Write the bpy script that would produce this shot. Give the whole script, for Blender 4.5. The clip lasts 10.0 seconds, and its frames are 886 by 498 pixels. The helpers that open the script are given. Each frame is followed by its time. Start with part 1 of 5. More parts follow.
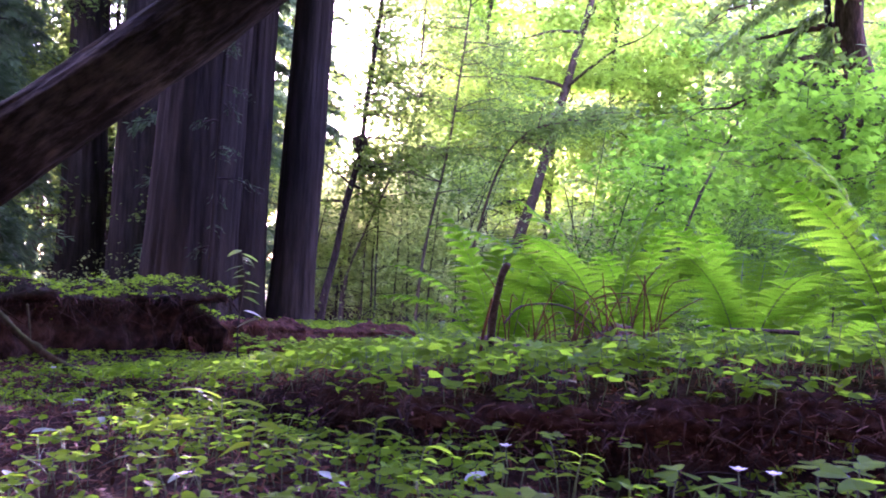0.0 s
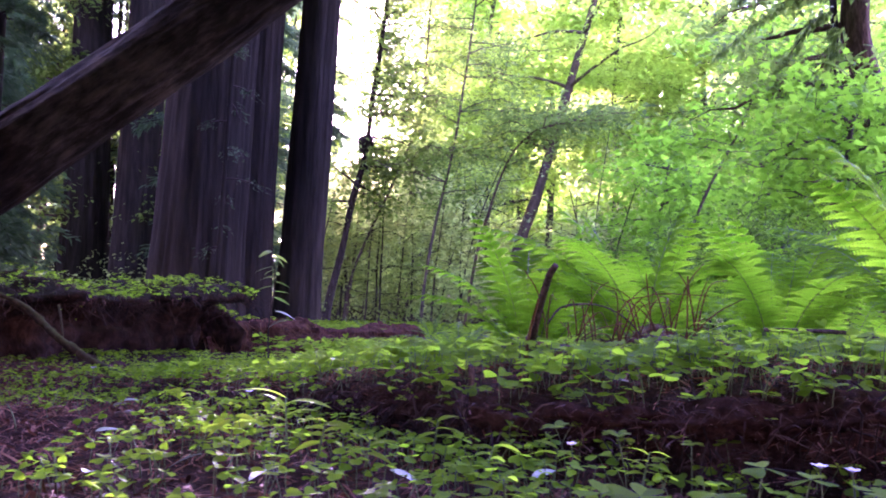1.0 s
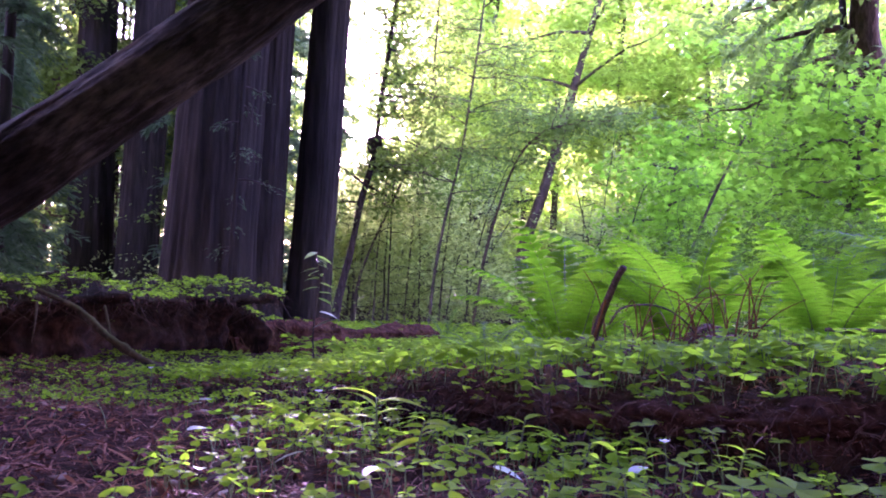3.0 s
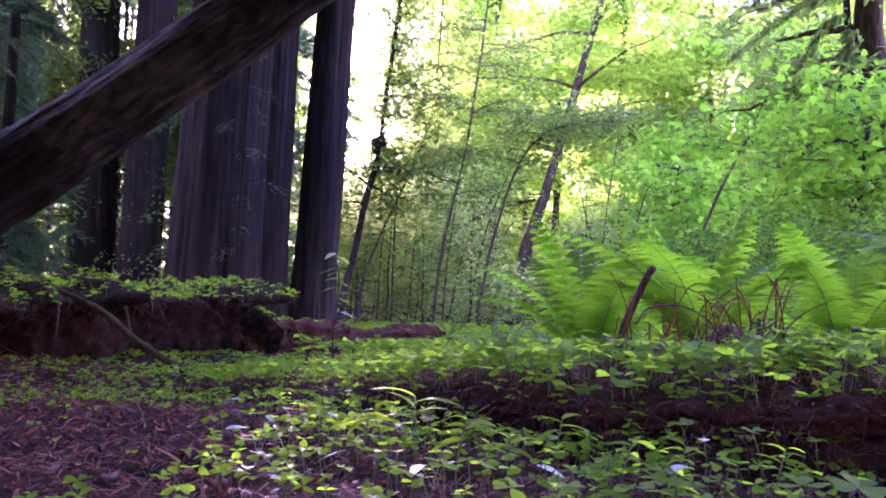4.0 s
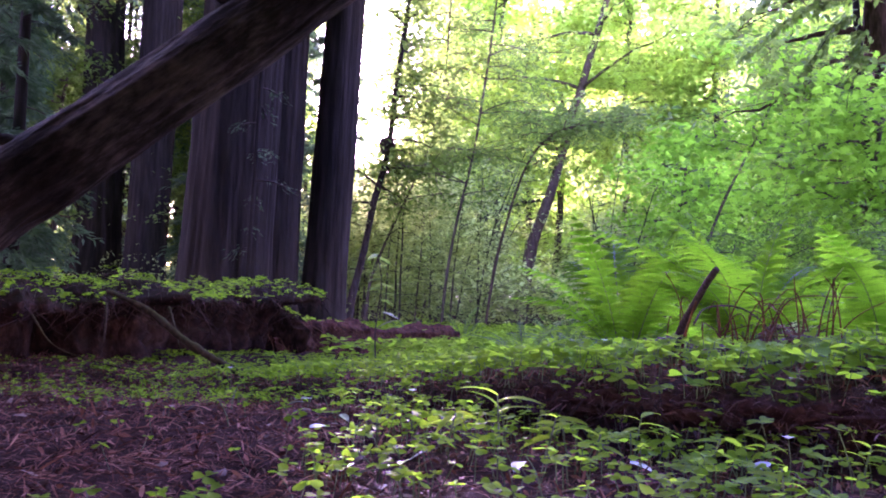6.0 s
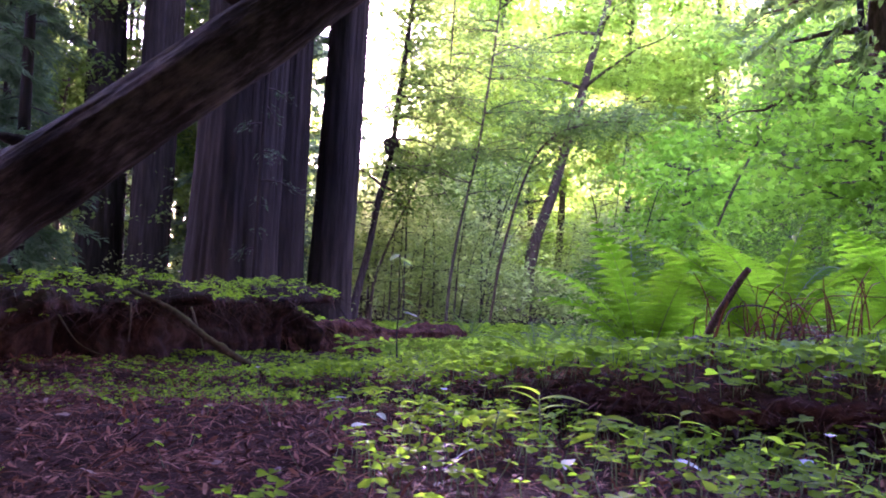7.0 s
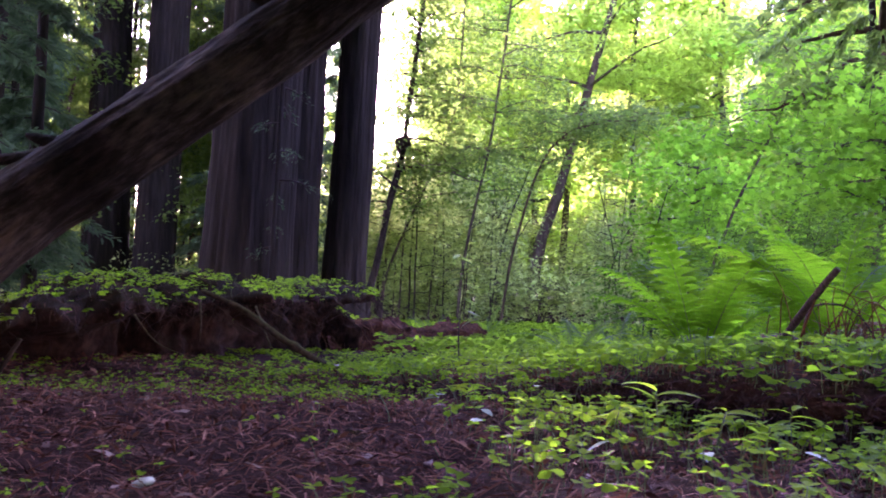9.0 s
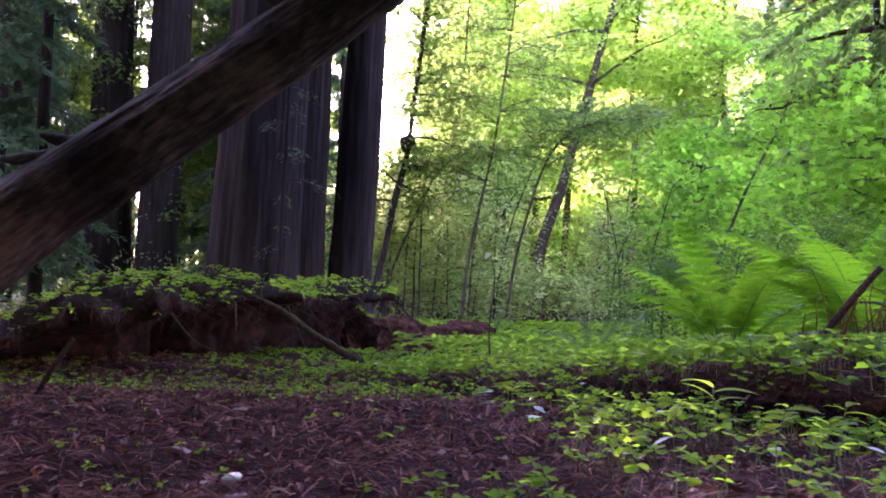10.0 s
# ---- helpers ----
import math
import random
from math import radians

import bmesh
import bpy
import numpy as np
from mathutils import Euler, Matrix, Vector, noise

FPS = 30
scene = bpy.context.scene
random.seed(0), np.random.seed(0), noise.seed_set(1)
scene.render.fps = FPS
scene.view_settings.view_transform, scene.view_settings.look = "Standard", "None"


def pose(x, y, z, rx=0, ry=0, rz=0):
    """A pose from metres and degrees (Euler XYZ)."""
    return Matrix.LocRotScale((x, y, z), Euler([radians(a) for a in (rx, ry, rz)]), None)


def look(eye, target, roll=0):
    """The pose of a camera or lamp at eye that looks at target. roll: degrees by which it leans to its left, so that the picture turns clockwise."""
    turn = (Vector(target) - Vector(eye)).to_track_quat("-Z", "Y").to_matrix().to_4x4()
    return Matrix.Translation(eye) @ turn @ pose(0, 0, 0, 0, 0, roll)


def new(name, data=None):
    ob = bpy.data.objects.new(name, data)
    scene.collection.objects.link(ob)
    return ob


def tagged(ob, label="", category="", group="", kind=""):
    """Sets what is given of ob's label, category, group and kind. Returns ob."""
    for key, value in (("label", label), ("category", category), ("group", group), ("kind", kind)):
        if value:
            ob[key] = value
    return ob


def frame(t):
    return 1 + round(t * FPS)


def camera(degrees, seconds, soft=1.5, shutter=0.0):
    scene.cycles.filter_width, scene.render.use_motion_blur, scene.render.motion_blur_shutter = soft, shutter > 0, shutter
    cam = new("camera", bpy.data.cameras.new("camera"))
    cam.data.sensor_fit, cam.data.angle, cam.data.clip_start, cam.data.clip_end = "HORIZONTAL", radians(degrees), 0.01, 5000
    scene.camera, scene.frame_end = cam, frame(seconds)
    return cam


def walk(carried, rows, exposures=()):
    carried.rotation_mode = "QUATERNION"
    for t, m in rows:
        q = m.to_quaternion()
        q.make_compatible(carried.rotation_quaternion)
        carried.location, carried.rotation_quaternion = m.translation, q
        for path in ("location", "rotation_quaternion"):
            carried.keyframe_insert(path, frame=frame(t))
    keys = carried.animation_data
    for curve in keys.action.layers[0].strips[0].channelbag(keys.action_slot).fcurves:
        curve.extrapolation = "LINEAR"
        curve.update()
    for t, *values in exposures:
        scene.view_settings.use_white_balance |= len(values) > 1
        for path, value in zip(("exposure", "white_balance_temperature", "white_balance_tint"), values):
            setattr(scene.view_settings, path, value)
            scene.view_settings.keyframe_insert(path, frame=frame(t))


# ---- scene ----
cam = camera(58.0, 10.0, soft=1.9, shutter=0.5)
PATH = [
    (0, look((0.0000, 0.0000, 0.3600), (0.0000, 1.9988, 0.4298), 1.600)),
    (0.5, look((-0.0608, -0.0126, 0.3596), (-0.0588, 1.9862, 0.4292), 1.571)),
    (1, look((-0.1228, -0.0254, 0.3592), (-0.1191, 1.9734, 0.4287), 1.548)),
    (1.5, look((-0.1829, -0.0379, 0.3587), (-0.1779, 1.9609, 0.4283), 1.530)),
    (2, look((-0.2291, -0.0474, 0.3584), (-0.2230, 1.9513, 0.4280), 1.516)),
    (2.5, look((-0.2663, -0.0552, 0.3582), (-0.2593, 1.9436, 0.4279), 1.505)),
    (4, look((-0.3831, -0.0793, 0.3574), (-0.3740, 1.9194, 0.4276), 1.486)),
    (4.5, look((-0.4256, -0.0882, 0.3571), (-0.4159, 1.9106, 0.4274), 1.481)),
    (5, look((-0.4724, -0.0978, 0.3568), (-0.4619, 1.9009, 0.4271), 1.475)),
    (5.5, look((-0.5169, -0.1070, 0.3565), (-0.5056, 1.8917, 0.4268), 1.468)),
    (7, look((-0.6515, -0.1349, 0.3555), (-0.6365, 1.8638, 0.4249), 1.429)),
    (7.5, look((-0.7082, -0.1467, 0.3552), (-0.6914, 1.8521, 0.4239), 1.408)),
    (8, look((-0.7723, -0.1599, 0.3547), (-0.7533, 1.8388, 0.4226), 1.381)),
    (8.5, look((-0.8495, -0.1759, 0.3542), (-0.8279, 1.8228, 0.4210), 1.347)),
    (9, look((-0.9258, -0.1917, 0.3537), (-0.9010, 1.8070, 0.4192), 1.306)),
    (9.5, look((-1.0002, -0.2071, 0.3532), (-0.9718, 1.7916, 0.4171), 1.258)),
    (10, look((-1.0704, -0.2217, 0.3527), (-1.0377, 1.7771, 0.4147), 1.200)),
]
walk(cam, PATH, exposures=[(0.0, 5.11, 5680, 105), (5.7, 5.06, 5680, 105), (8.5, 4.92, 5900, 91), (10.0, 4.87, 5950, 86)])

# ---- world and sun ----
SUN_ELEV, SUN_AZ = radians(10.3), radians(-6.1)
world = bpy.data.worlds.new("world")
scene.world = world
world.use_nodes = True
wn = world.node_tree
sky = wn.nodes.new("ShaderNodeTexSky")
sky.sky_type = "NISHITA"
sky.sun_disc = False
sky.sun_elevation = SUN_ELEV
sky.sun_rotation = SUN_AZ
sky.air_density = 1.0
sky.dust_density = 0.6
sky.ozone_density = 1.2
wn.nodes["Background"].inputs["Strength"].default_value = 0.14
wn.links.new(sky.outputs[0], wn.nodes["Background"].inputs["Color"])
sun_data = bpy.data.lights.new("sun", "SUN")
sun_data.energy, sun_data.angle, sun_data.color = 3.0, radians(1.5), (1.0, 0.93, 0.82)
sun = new("sun", sun_data)
toward = Vector((math.sin(SUN_AZ) * math.cos(SUN_ELEV), math.cos(SUN_AZ) * math.cos(SUN_ELEV), math.sin(SUN_ELEV)))
sun.matrix_world = look(toward * 80, (0, 0, 0))

rng = np.random.default_rng(7)


# ---- noise and mesh tools ----
def lattice(ix, iy, iz):
    h = (ix * 374761393 + iy * 668265263 + iz * 2147483647) & 0x7FFFFFFF
    h = ((h ^ (h >> 13)) * 1274126177) & 0x7FFFFFFF
    return ((h ^ (h >> 16)) & 0xFFFF) / 32767.5 - 1.0


def vnoise(x, y, z=0.0):
    """Smooth value noise between -1 and 1, on arrays."""
    x, y, z = np.broadcast_arrays(np.asarray(x, float), np.asarray(y, float), np.asarray(z, float))
    ix, iy, iz = np.floor(x).astype(np.int64), np.floor(y).astype(np.int64), np.floor(z).astype(np.int64)
    fx, fy, fz = x - ix, y - iy, z - iz
    fx, fy, fz = fx * fx * (3 - 2 * fx), fy * fy * (3 - 2 * fy), fz * fz * (3 - 2 * fz)
    out = 0
    for dx in (0, 1):
        for dy in (0, 1):
            for dz in (0, 1):
                w = (fx if dx else 1 - fx) * (fy if dy else 1 - fy) * (fz if dz else 1 - fz)
                out = out + w * lattice(ix + dx, iy + dy, iz + dz)
    return out


def fbm(x, y, z=0.0, octaves=4):
    out, amp = 0, 1.0
    for k in range(octaves):
        out = out + amp * vnoise(np.asarray(x) * 2 ** k + 17 * k, np.asarray(y) * 2 ** k, np.asarray(z) * 2 ** k)
        amp *= 0.5
    return out


def curve(points, n):
    """n points along a smooth curve through the given ones."""
    p = np.array(points, float)
    p = np.vstack([2 * p[0] - p[1], p, 2 * p[-1] - p[-2]])
    u = np.linspace(0, len(p) - 3 - 1e-6, n)
    i = u.astype(int)
    f = (u - i)[:, None]
    a, b, c, d = p[i], p[i + 1], p[i + 2], p[i + 3]
    return 0.5 * (2 * b + (c - a) * f + (2 * a - 5 * b + 4 * c - d) * f ** 2 + (3 * b - a - 3 * c + d) * f ** 3)


class Geo:
    """Gathers points and faces, and makes one mesh of them."""

    def __init__(self):
        self.v, self.t, self.q, self.tm, self.qm, self.n = [], [], [], [], [], 0

    def add(self, v, tris=None, quads=None, mat=0):
        v = np.asarray(v, float).reshape(-1, 3)
        if tris is not None and len(tris):
            tris = np.asarray(tris, int).reshape(-1, 3)
            self.t.append(tris + self.n)
            self.tm.append(np.full(len(tris), mat))
        if quads is not None and len(quads):
            quads = np.asarray(quads, int).reshape(-1, 4)
            self.q.append(quads + self.n)
            self.qm.append(np.full(len(quads), mat))
        self.v.append(v)
        self.n += len(v)

    def scatter(self, v, tris, m, p, mat=0):
        """Copies of a small shape: m are N 3 x 3 matrices, p N places."""
        v, tris = np.asarray(v, float), np.asarray(tris, int)
        if len(p) == 0:
            return
        w = np.einsum("nij,kj->nki", m, v) + np.asarray(p)[:, None, :]
        k = len(v)
        t = tris[None] + (np.arange(len(p)) * k)[:, None, None]
        self.add(w.reshape(-1, 3), tris=t.reshape(-1, 3), mat=mat)

    def tube(self, pts, radii, sides=8, mat=0, flute=None, caps=True):
        pts = np.asarray(pts, float)
        n = len(pts)
        radii = np.broadcast_to(np.asarray(radii, float), (n,))
        d = np.gradient(pts, axis=0)
        d /= np.linalg.norm(d, axis=1)[:, None] + 1e-12
        ref = np.array([0.0, 1.0, 0.0]) if abs(d[0][1]) < 0.8 else np.array([1.0, 0.0, 0.0])
        side = np.cross(d, ref)
        side /= np.linalg.norm(side, axis=1)[:, None] + 1e-12
        up = np.cross(side, d)
        ang = np.arange(sides) * 2 * np.pi / sides
        r = radii[:, None] * np.ones(sides)
        if flute is not None:
            r = r * flute(np.arange(n)[:, None] / (n - 1) + 0 * ang, ang[None] + 0 * r)
        v = pts[:, None] + r[..., None] * (np.cos(ang)[None, :, None] * side[:, None] + np.sin(ang)[None, :, None] * up[:, None])
        i, j = np.meshgrid(np.arange(n - 1), np.arange(sides), indexing="ij")
        a, b = i * sides + j, i * sides + (j + 1) % sides
        quads = np.stack([a, b, b + sides, a + sides], -1).reshape(-1, 4)
        tris, vv = [], v.reshape(-1, 3)
        if caps:
            vv = np.vstack([vv, pts[0], pts[-1]])
            k = n * sides
            for s in range(sides):
                tris += [(k, (s + 1) % sides, s), (k + 1, k - sides + s, k - sides + (s + 1) % sides)]
        self.add(vv, tris=tris, quads=quads, mat=mat)

    def mesh(self, name, mats, smooth=True):
        me = bpy.data.meshes.new(name)
        v = np.vstack(self.v)
        t = np.vstack(self.t) if self.t else np.zeros((0, 3), int)
        q = np.vstack(self.q) if self.q else np.zeros((0, 4), int)
        me.vertices.add(len(v))
        me.vertices.foreach_set("co", v.astype(np.float32).ravel())
        me.loops.add(t.size + q.size)
        me.loops.foreach_set("vertex_index", np.concatenate([t.ravel(), q.ravel()]).astype(np.int32))
        me.polygons.add(len(t) + len(q))
        me.polygons.foreach_set("loop_start", np.concatenate([np.arange(len(t)) * 3, t.size + np.arange(len(q)) * 4]).astype(np.int32))
        me.polygons.foreach_set("material_index", np.concatenate(self.tm + self.qm).astype(np.int32))
        me.polygons.foreach_set("use_smooth", np.full(len(t) + len(q), smooth))
        for m in mats:
            me.materials.append(m)
        me.update(calc_edges=True)
        return me


def part(name, geo, mats, parent=None, label="", smooth=True):
    """One mesh object, under a thing or a part if one is given."""
    me = geo if isinstance(geo, bpy.types.Mesh) else geo.mesh(name, mats if isinstance(mats, (list, tuple)) else [mats], smooth)
    ob = new(name, me)
    ob.parent = parent
    if label:
        ob["label"] = label
    return ob


def thing(name, place, label, category, group="", kind=""):
    ob = new(name)
    ob.location = place
    ob.empty_display_size = 0.05
    return tagged(ob, label, category, group, kind)


def turns(yaw, pitch, roll, size):
    """N matrices: a shape that points along x, with its face up, rolled, raised by pitch and turned by yaw."""
    yaw, pitch, roll, size = np.broadcast_arrays(yaw, pitch, roll, size)
    cy, sy, cp, sp, cr, sr = np.cos(yaw), np.sin(yaw), np.cos(pitch), np.sin(pitch), np.cos(roll), np.sin(roll)
    x = np.stack([cy * cp, sy * cp, sp], -1)
    y0 = np.stack([-sy, cy, 0 * cy], -1)
    z0 = np.cross(x, y0)
    y = y0 * cr[:, None] + z0 * sr[:, None]
    return np.stack([x, y, np.cross(x, y)], -1) * size[:, None, None]


# small leaf shapes that point along x
RHOMB = (np.array([(0, 0, 0), (0.45, 0.26, 0.03), (1, 0, -0.08), (0.45, -0.26, 0.03)]), [(0, 1, 2), (0, 2, 3)])
LANCE = (np.array([(0, 0, 0), (0.35, 0.19, 0.05), (0.4, 0, 0), (0.35, -0.19, 0.05), (0.72, 0.14, 0.0), (0.75, 0, -0.04), (0.72, -0.14, 0.0), (1, 0, -0.14)]),
         [(0, 2, 1), (0, 3, 2), (1, 2, 5), (1, 5, 4), (2, 3, 6), (2, 6, 5), (4, 5, 7), (5, 6, 7)])
MAPLE = (np.array([(0, 0, 0), (0.15, 0.42, -0.04), (0.5, 0.22, 0.03), (0.62, 0.5, -0.06), (0.7, 0.14, 0.02), (1, 0, -0.1),
                   (0.7, -0.14, 0.02), (0.62, -0.5, -0.06), (0.5, -0.22, 0.03), (0.15, -0.42, -0.04)]),
         [(0, 2, 1), (2, 4, 3), (0, 4, 2), (0, 5, 4), (0, 6, 5), (0, 8, 6), (8, 7, 6), (0, 9, 8)])
HEART = (np.array([(0, 0, 0), (0.45, 0.40, 0.12), (0.82, 0.52, 0.10), (1.02, 0.30, 0.05), (0.88, 0, -0.02), (1.02, -0.30, 0.05), (0.82, -0.52, 0.10), (0.45, -0.40, 0.12)]),
         [(0, 2, 1), (0, 3, 2), (0, 4, 3), (0, 5, 4), (0, 6, 5), (0, 7, 6)])
STRIP = (np.array([(0, -0.5, 0), (0, 0.5, 0), (0.5, -0.5, 0.06), (0.5, 0.5, 0.06), (1, -0.3, 0), (1, 0.3, 0)]), [(0, 2, 3), (0, 3, 1), (2, 4, 5), (2, 5, 3)])


# ---- materials ----
def nodes_of(name):
    m = bpy.data.materials.new(name)
    m.use_nodes = True
    nt = m.node_tree
    return m, nt, nt.nodes["Principled BSDF"]


def ramp(nt, fac, stops):
    r = nt.nodes.new("ShaderNodeValToRGB")
    while len(r.color_ramp.elements) < len(stops):
        r.color_ramp.elements.new(0.5)
    for e, (p, c) in zip(r.color_ramp.elements, stops):
        e.position, e.color = p, (*c, 1)
    nt.links.new(fac, r.inputs[0])
    return r.outputs[0]


def noise_tex(nt, scale, detail=4.0, stretch=(1, 1, 1), rough=0.6):
    tc = nt.nodes.new("ShaderNodeTexCoord")
    mp = nt.nodes.new("ShaderNodeMapping")
    mp.inputs["Scale"].default_value = stretch
    nt.links.new(tc.outputs["Object"], mp.inputs[0])
    n = nt.nodes.new("ShaderNodeTexNoise")
    n.inputs["Scale"].default_value, n.inputs["Detail"].default_value, n.inputs["Roughness"].default_value = scale, detail, rough
    nt.links.new(mp.outputs[0], n.inputs["Vector"])
    return n.outputs["Fac"]


def math_node(nt, op, a, b):
    n = nt.nodes.new("ShaderNodeMath")
    n.operation = op
    for k, s in enumerate((a, b)):
        if isinstance(s, (int, float)):
            n.inputs[k].default_value = s
        else:
            nt.links.new(s, n.inputs[k])
    return n.outputs[0]


def bump(nt, bsdf, height, strength, distance):
    b = nt.nodes.new("ShaderNodeBump")
    b.inputs["Strength"].default_value, b.inputs["Distance"].default_value = strength, distance
    nt.links.new(height, b.inputs["Height"])
    nt.links.new(b.outputs[0], bsdf.inputs["Normal"])


def leaf_material(name, dark, mid, light, through_colour, share=0.45, rough=0.45, spec=0.4, whole=False):
    """A thin leaf: a glossy face and light that comes through, each leaf a little different."""
    m, nt, bsdf = nodes_of(name)
    geo = nt.nodes.new("ShaderNodeNewGeometry")
    info = nt.nodes.new("ShaderNodeObjectInfo")
    pick = math_node(nt, "FRACT", math_node(nt, "ADD", geo.outputs["Random Per Island"], info.outputs["Random"]), 0.0)
    if whole:
        pick = math_node(nt, "ADD", math_node(nt, "MULTIPLY", info.outputs["Random"], 0.8), math_node(nt, "MULTIPLY", geo.outputs["Random Per Island"], 0.25))
    patch = noise_tex(nt, 1.3, 2.0)
    fac = math_node(nt, "ADD", math_node(nt, "MULTIPLY", pick, 0.7), math_node(nt, "MULTIPLY", patch, 0.35))
    col = ramp(nt, fac, [(0.1, dark), (0.5, mid), (0.9, light)])
    nt.links.new(col, bsdf.inputs["Base Color"])
    bsdf.inputs["Roughness"].default_value = rough
    bsdf.inputs["Specular IOR Level"].default_value = spec
    bump(nt, bsdf, noise_tex(nt, 60, 2.0), 0.25, 0.004)
    tr = nt.nodes.new("ShaderNodeBsdfTranslucent")
    mx = nt.nodes.new("ShaderNodeMix")
    mx.data_type, mx.blend_type = "RGBA", "MULTIPLY"
    mx.inputs[0].default_value = 0.6
    mx.inputs["A"].default_value = (*through_colour, 1)
    vary = ramp(nt, fac, [(0.1, (0.15, 0.2, 0.15) if whole else (0.34, 0.40, 0.30)), (0.85, (1, 1, 1))])
    nt.links.new(vary, mx.inputs["B"])
    nt.links.new(mx.outputs["Result"], tr.inputs["Color"])
    mix = nt.nodes.new("ShaderNodeMixShader")
    mix.inputs[0].default_value = share
    nt.links.new(bsdf.outputs[0], mix.inputs[1])
    nt.links.new(tr.outputs[0], mix.inputs[2])
    nt.links.new(mix.outputs[0], nt.nodes["Material Output"].inputs["Surface"])
    return m


def bark_material(name, dark, mid, light, stretch, scale=6.0, rough=0.9, depth=0.03, moss=None, patch=0.35):
    m, nt, bsdf = nodes_of(name)
    fine = noise_tex(nt, scale, 6.0, stretch, 0.65)
    big = noise_tex(nt, scale * 0.18, 3.0, (1, 1, 0.4))
    fac = math_node(nt, "ADD", math_node(nt, "MULTIPLY", fine, 1.1 - patch), math_node(nt, "MULTIPLY", big, patch))
    col = ramp(nt, fac, [(0.38, dark), (0.55, mid), (0.72, light)])
    if moss:
        geo = nt.nodes.new("ShaderNodeNewGeometry")
        sep = nt.nodes.new("ShaderNodeSeparateXYZ")
        nt.links.new(geo.outputs["Normal"], sep.inputs[0])
        where = math_node(nt, "MULTIPLY", math_node(nt, "SUBTRACT", sep.outputs[2], 0.35), math_node(nt, "MULTIPLY", noise_tex(nt, scale * 0.7, 4.0), 2.2))
        mx = nt.nodes.new("ShaderNodeMix")
        mx.data_type = "RGBA"
        mx.clamp_factor = True
        nt.links.new(where, mx.inputs[0])
        nt.links.new(col, mx.inputs["A"])
        mx.inputs["B"].default_value = (*moss, 1)
        col = mx.outputs["Result"]
    nt.links.new(col, bsdf.inputs["Base Color"])
    bsdf.inputs["Roughness"].default_value = rough
    bsdf.inputs["Specular IOR Level"].default_value = 0.08
    bump(nt, bsdf, fine, 0.8, depth)
    return m


def soil_material():
    m, nt, bsdf = nodes_of("humus")
    fine = noise_tex(nt, 45, 8.0, (1, 1, 1), 0.7)
    clod = noise_tex(nt, 6, 5.0)
    fac = math_node(nt, "ADD", math_node(nt, "MULTIPLY", fine, 0.6), math_node(nt, "MULTIPLY", clod, 0.45))
    nt.links.new(ramp(nt, fac, [(0.35, (0.010, 0.005, 0.004)), (0.52, (0.040, 0.019, 0.015)), (0.7, (0.10, 0.052, 0.040))]), bsdf.inputs["Base Color"])
    bsdf.inputs["Roughness"].default_value = 1.0
    bsdf.inputs["Specular IOR Level"].default_value = 0.03
    bump(nt, bsdf, fac, 1.0, 0.02)
    return m


def litter_material(name, stops, rough=0.7):
    m, nt, bsdf = nodes_of(name)
    geo = nt.nodes.new("ShaderNodeNewGeometry")
    fac = math_node(nt, "ADD", math_node(nt, "MULTIPLY", geo.outputs["Random Per Island"], 0.8), math_node(nt, "MULTIPLY", noise_tex(nt, 30, 3.0), 0.3))
    nt.links.new(ramp(nt, fac, stops), bsdf.inputs["Base Color"])
    bsdf.inputs["Roughness"].default_value = rough
    bsdf.inputs["Specular IOR Level"].default_value = 0.15
    return m


def plain_material(name, colour, rough=0.6, var=0.25, scale=40.0):
    m, nt, bsdf = nodes_of(name)
    lo, hi = tuple(c * (1 - var) for c in colour), tuple(min(1, c * (1 + var)) for c in colour)
    n = noise_tex(nt, scale, 4.0)
    nt.links.new(ramp(nt, n, [(0.3, lo), (0.7, hi)]), bsdf.inputs["Base Color"])
    bsdf.inputs["Roughness"].default_value = rough
    bump(nt, bsdf, n, 0.3, 0.003)
    return m


M_SOIL = soil_material()
M_REDWOOD = bark_material("redwood_bark", (0.014, 0.011, 0.009), (0.033, 0.026, 0.021), (0.068, 0.054, 0.045), (3.6, 3.6, 0.4), 2.2, depth=0.05, patch=0.5)
M_LOG = bark_material("weathered_log", (0.008, 0.006, 0.004), (0.034, 0.024, 0.018), (0.14, 0.10, 0.068), (1.0, 3.6, 3.6), 4.5, depth=0.05, patch=0.62, moss=(0.05, 0.055, 0.025))
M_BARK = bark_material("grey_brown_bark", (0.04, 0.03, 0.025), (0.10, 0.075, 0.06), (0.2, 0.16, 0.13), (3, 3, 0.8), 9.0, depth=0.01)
M_DARKBARK = bark_material("dark_bark", (0.02, 0.015, 0.013), (0.05, 0.038, 0.033), (0.1, 0.08, 0.07), (3, 3, 0.8), 9.0, depth=0.01)
M_BROWNBARK = bark_material("brown_bark", (0.05, 0.034, 0.022), (0.10, 0.068, 0.046), (0.15, 0.105, 0.072), (3, 3, 0.8), 7.0, depth=0.004)
M_REDBARK = bark_material("red_brown_bark", (0.035, 0.02, 0.015), (0.11, 0.06, 0.04), (0.22, 0.13, 0.09), (3, 3, 0.7), 8.0, depth=0.015)
M_ROTTEN = bark_material("rotten_wood", (0.005, 0.003, 0.002), (0.021, 0.010, 0.007), (0.06, 0.030, 0.021), (1.5, 1.5, 1.0), 12.0, depth=0.04, moss=(0.020, 0.016, 0.006))
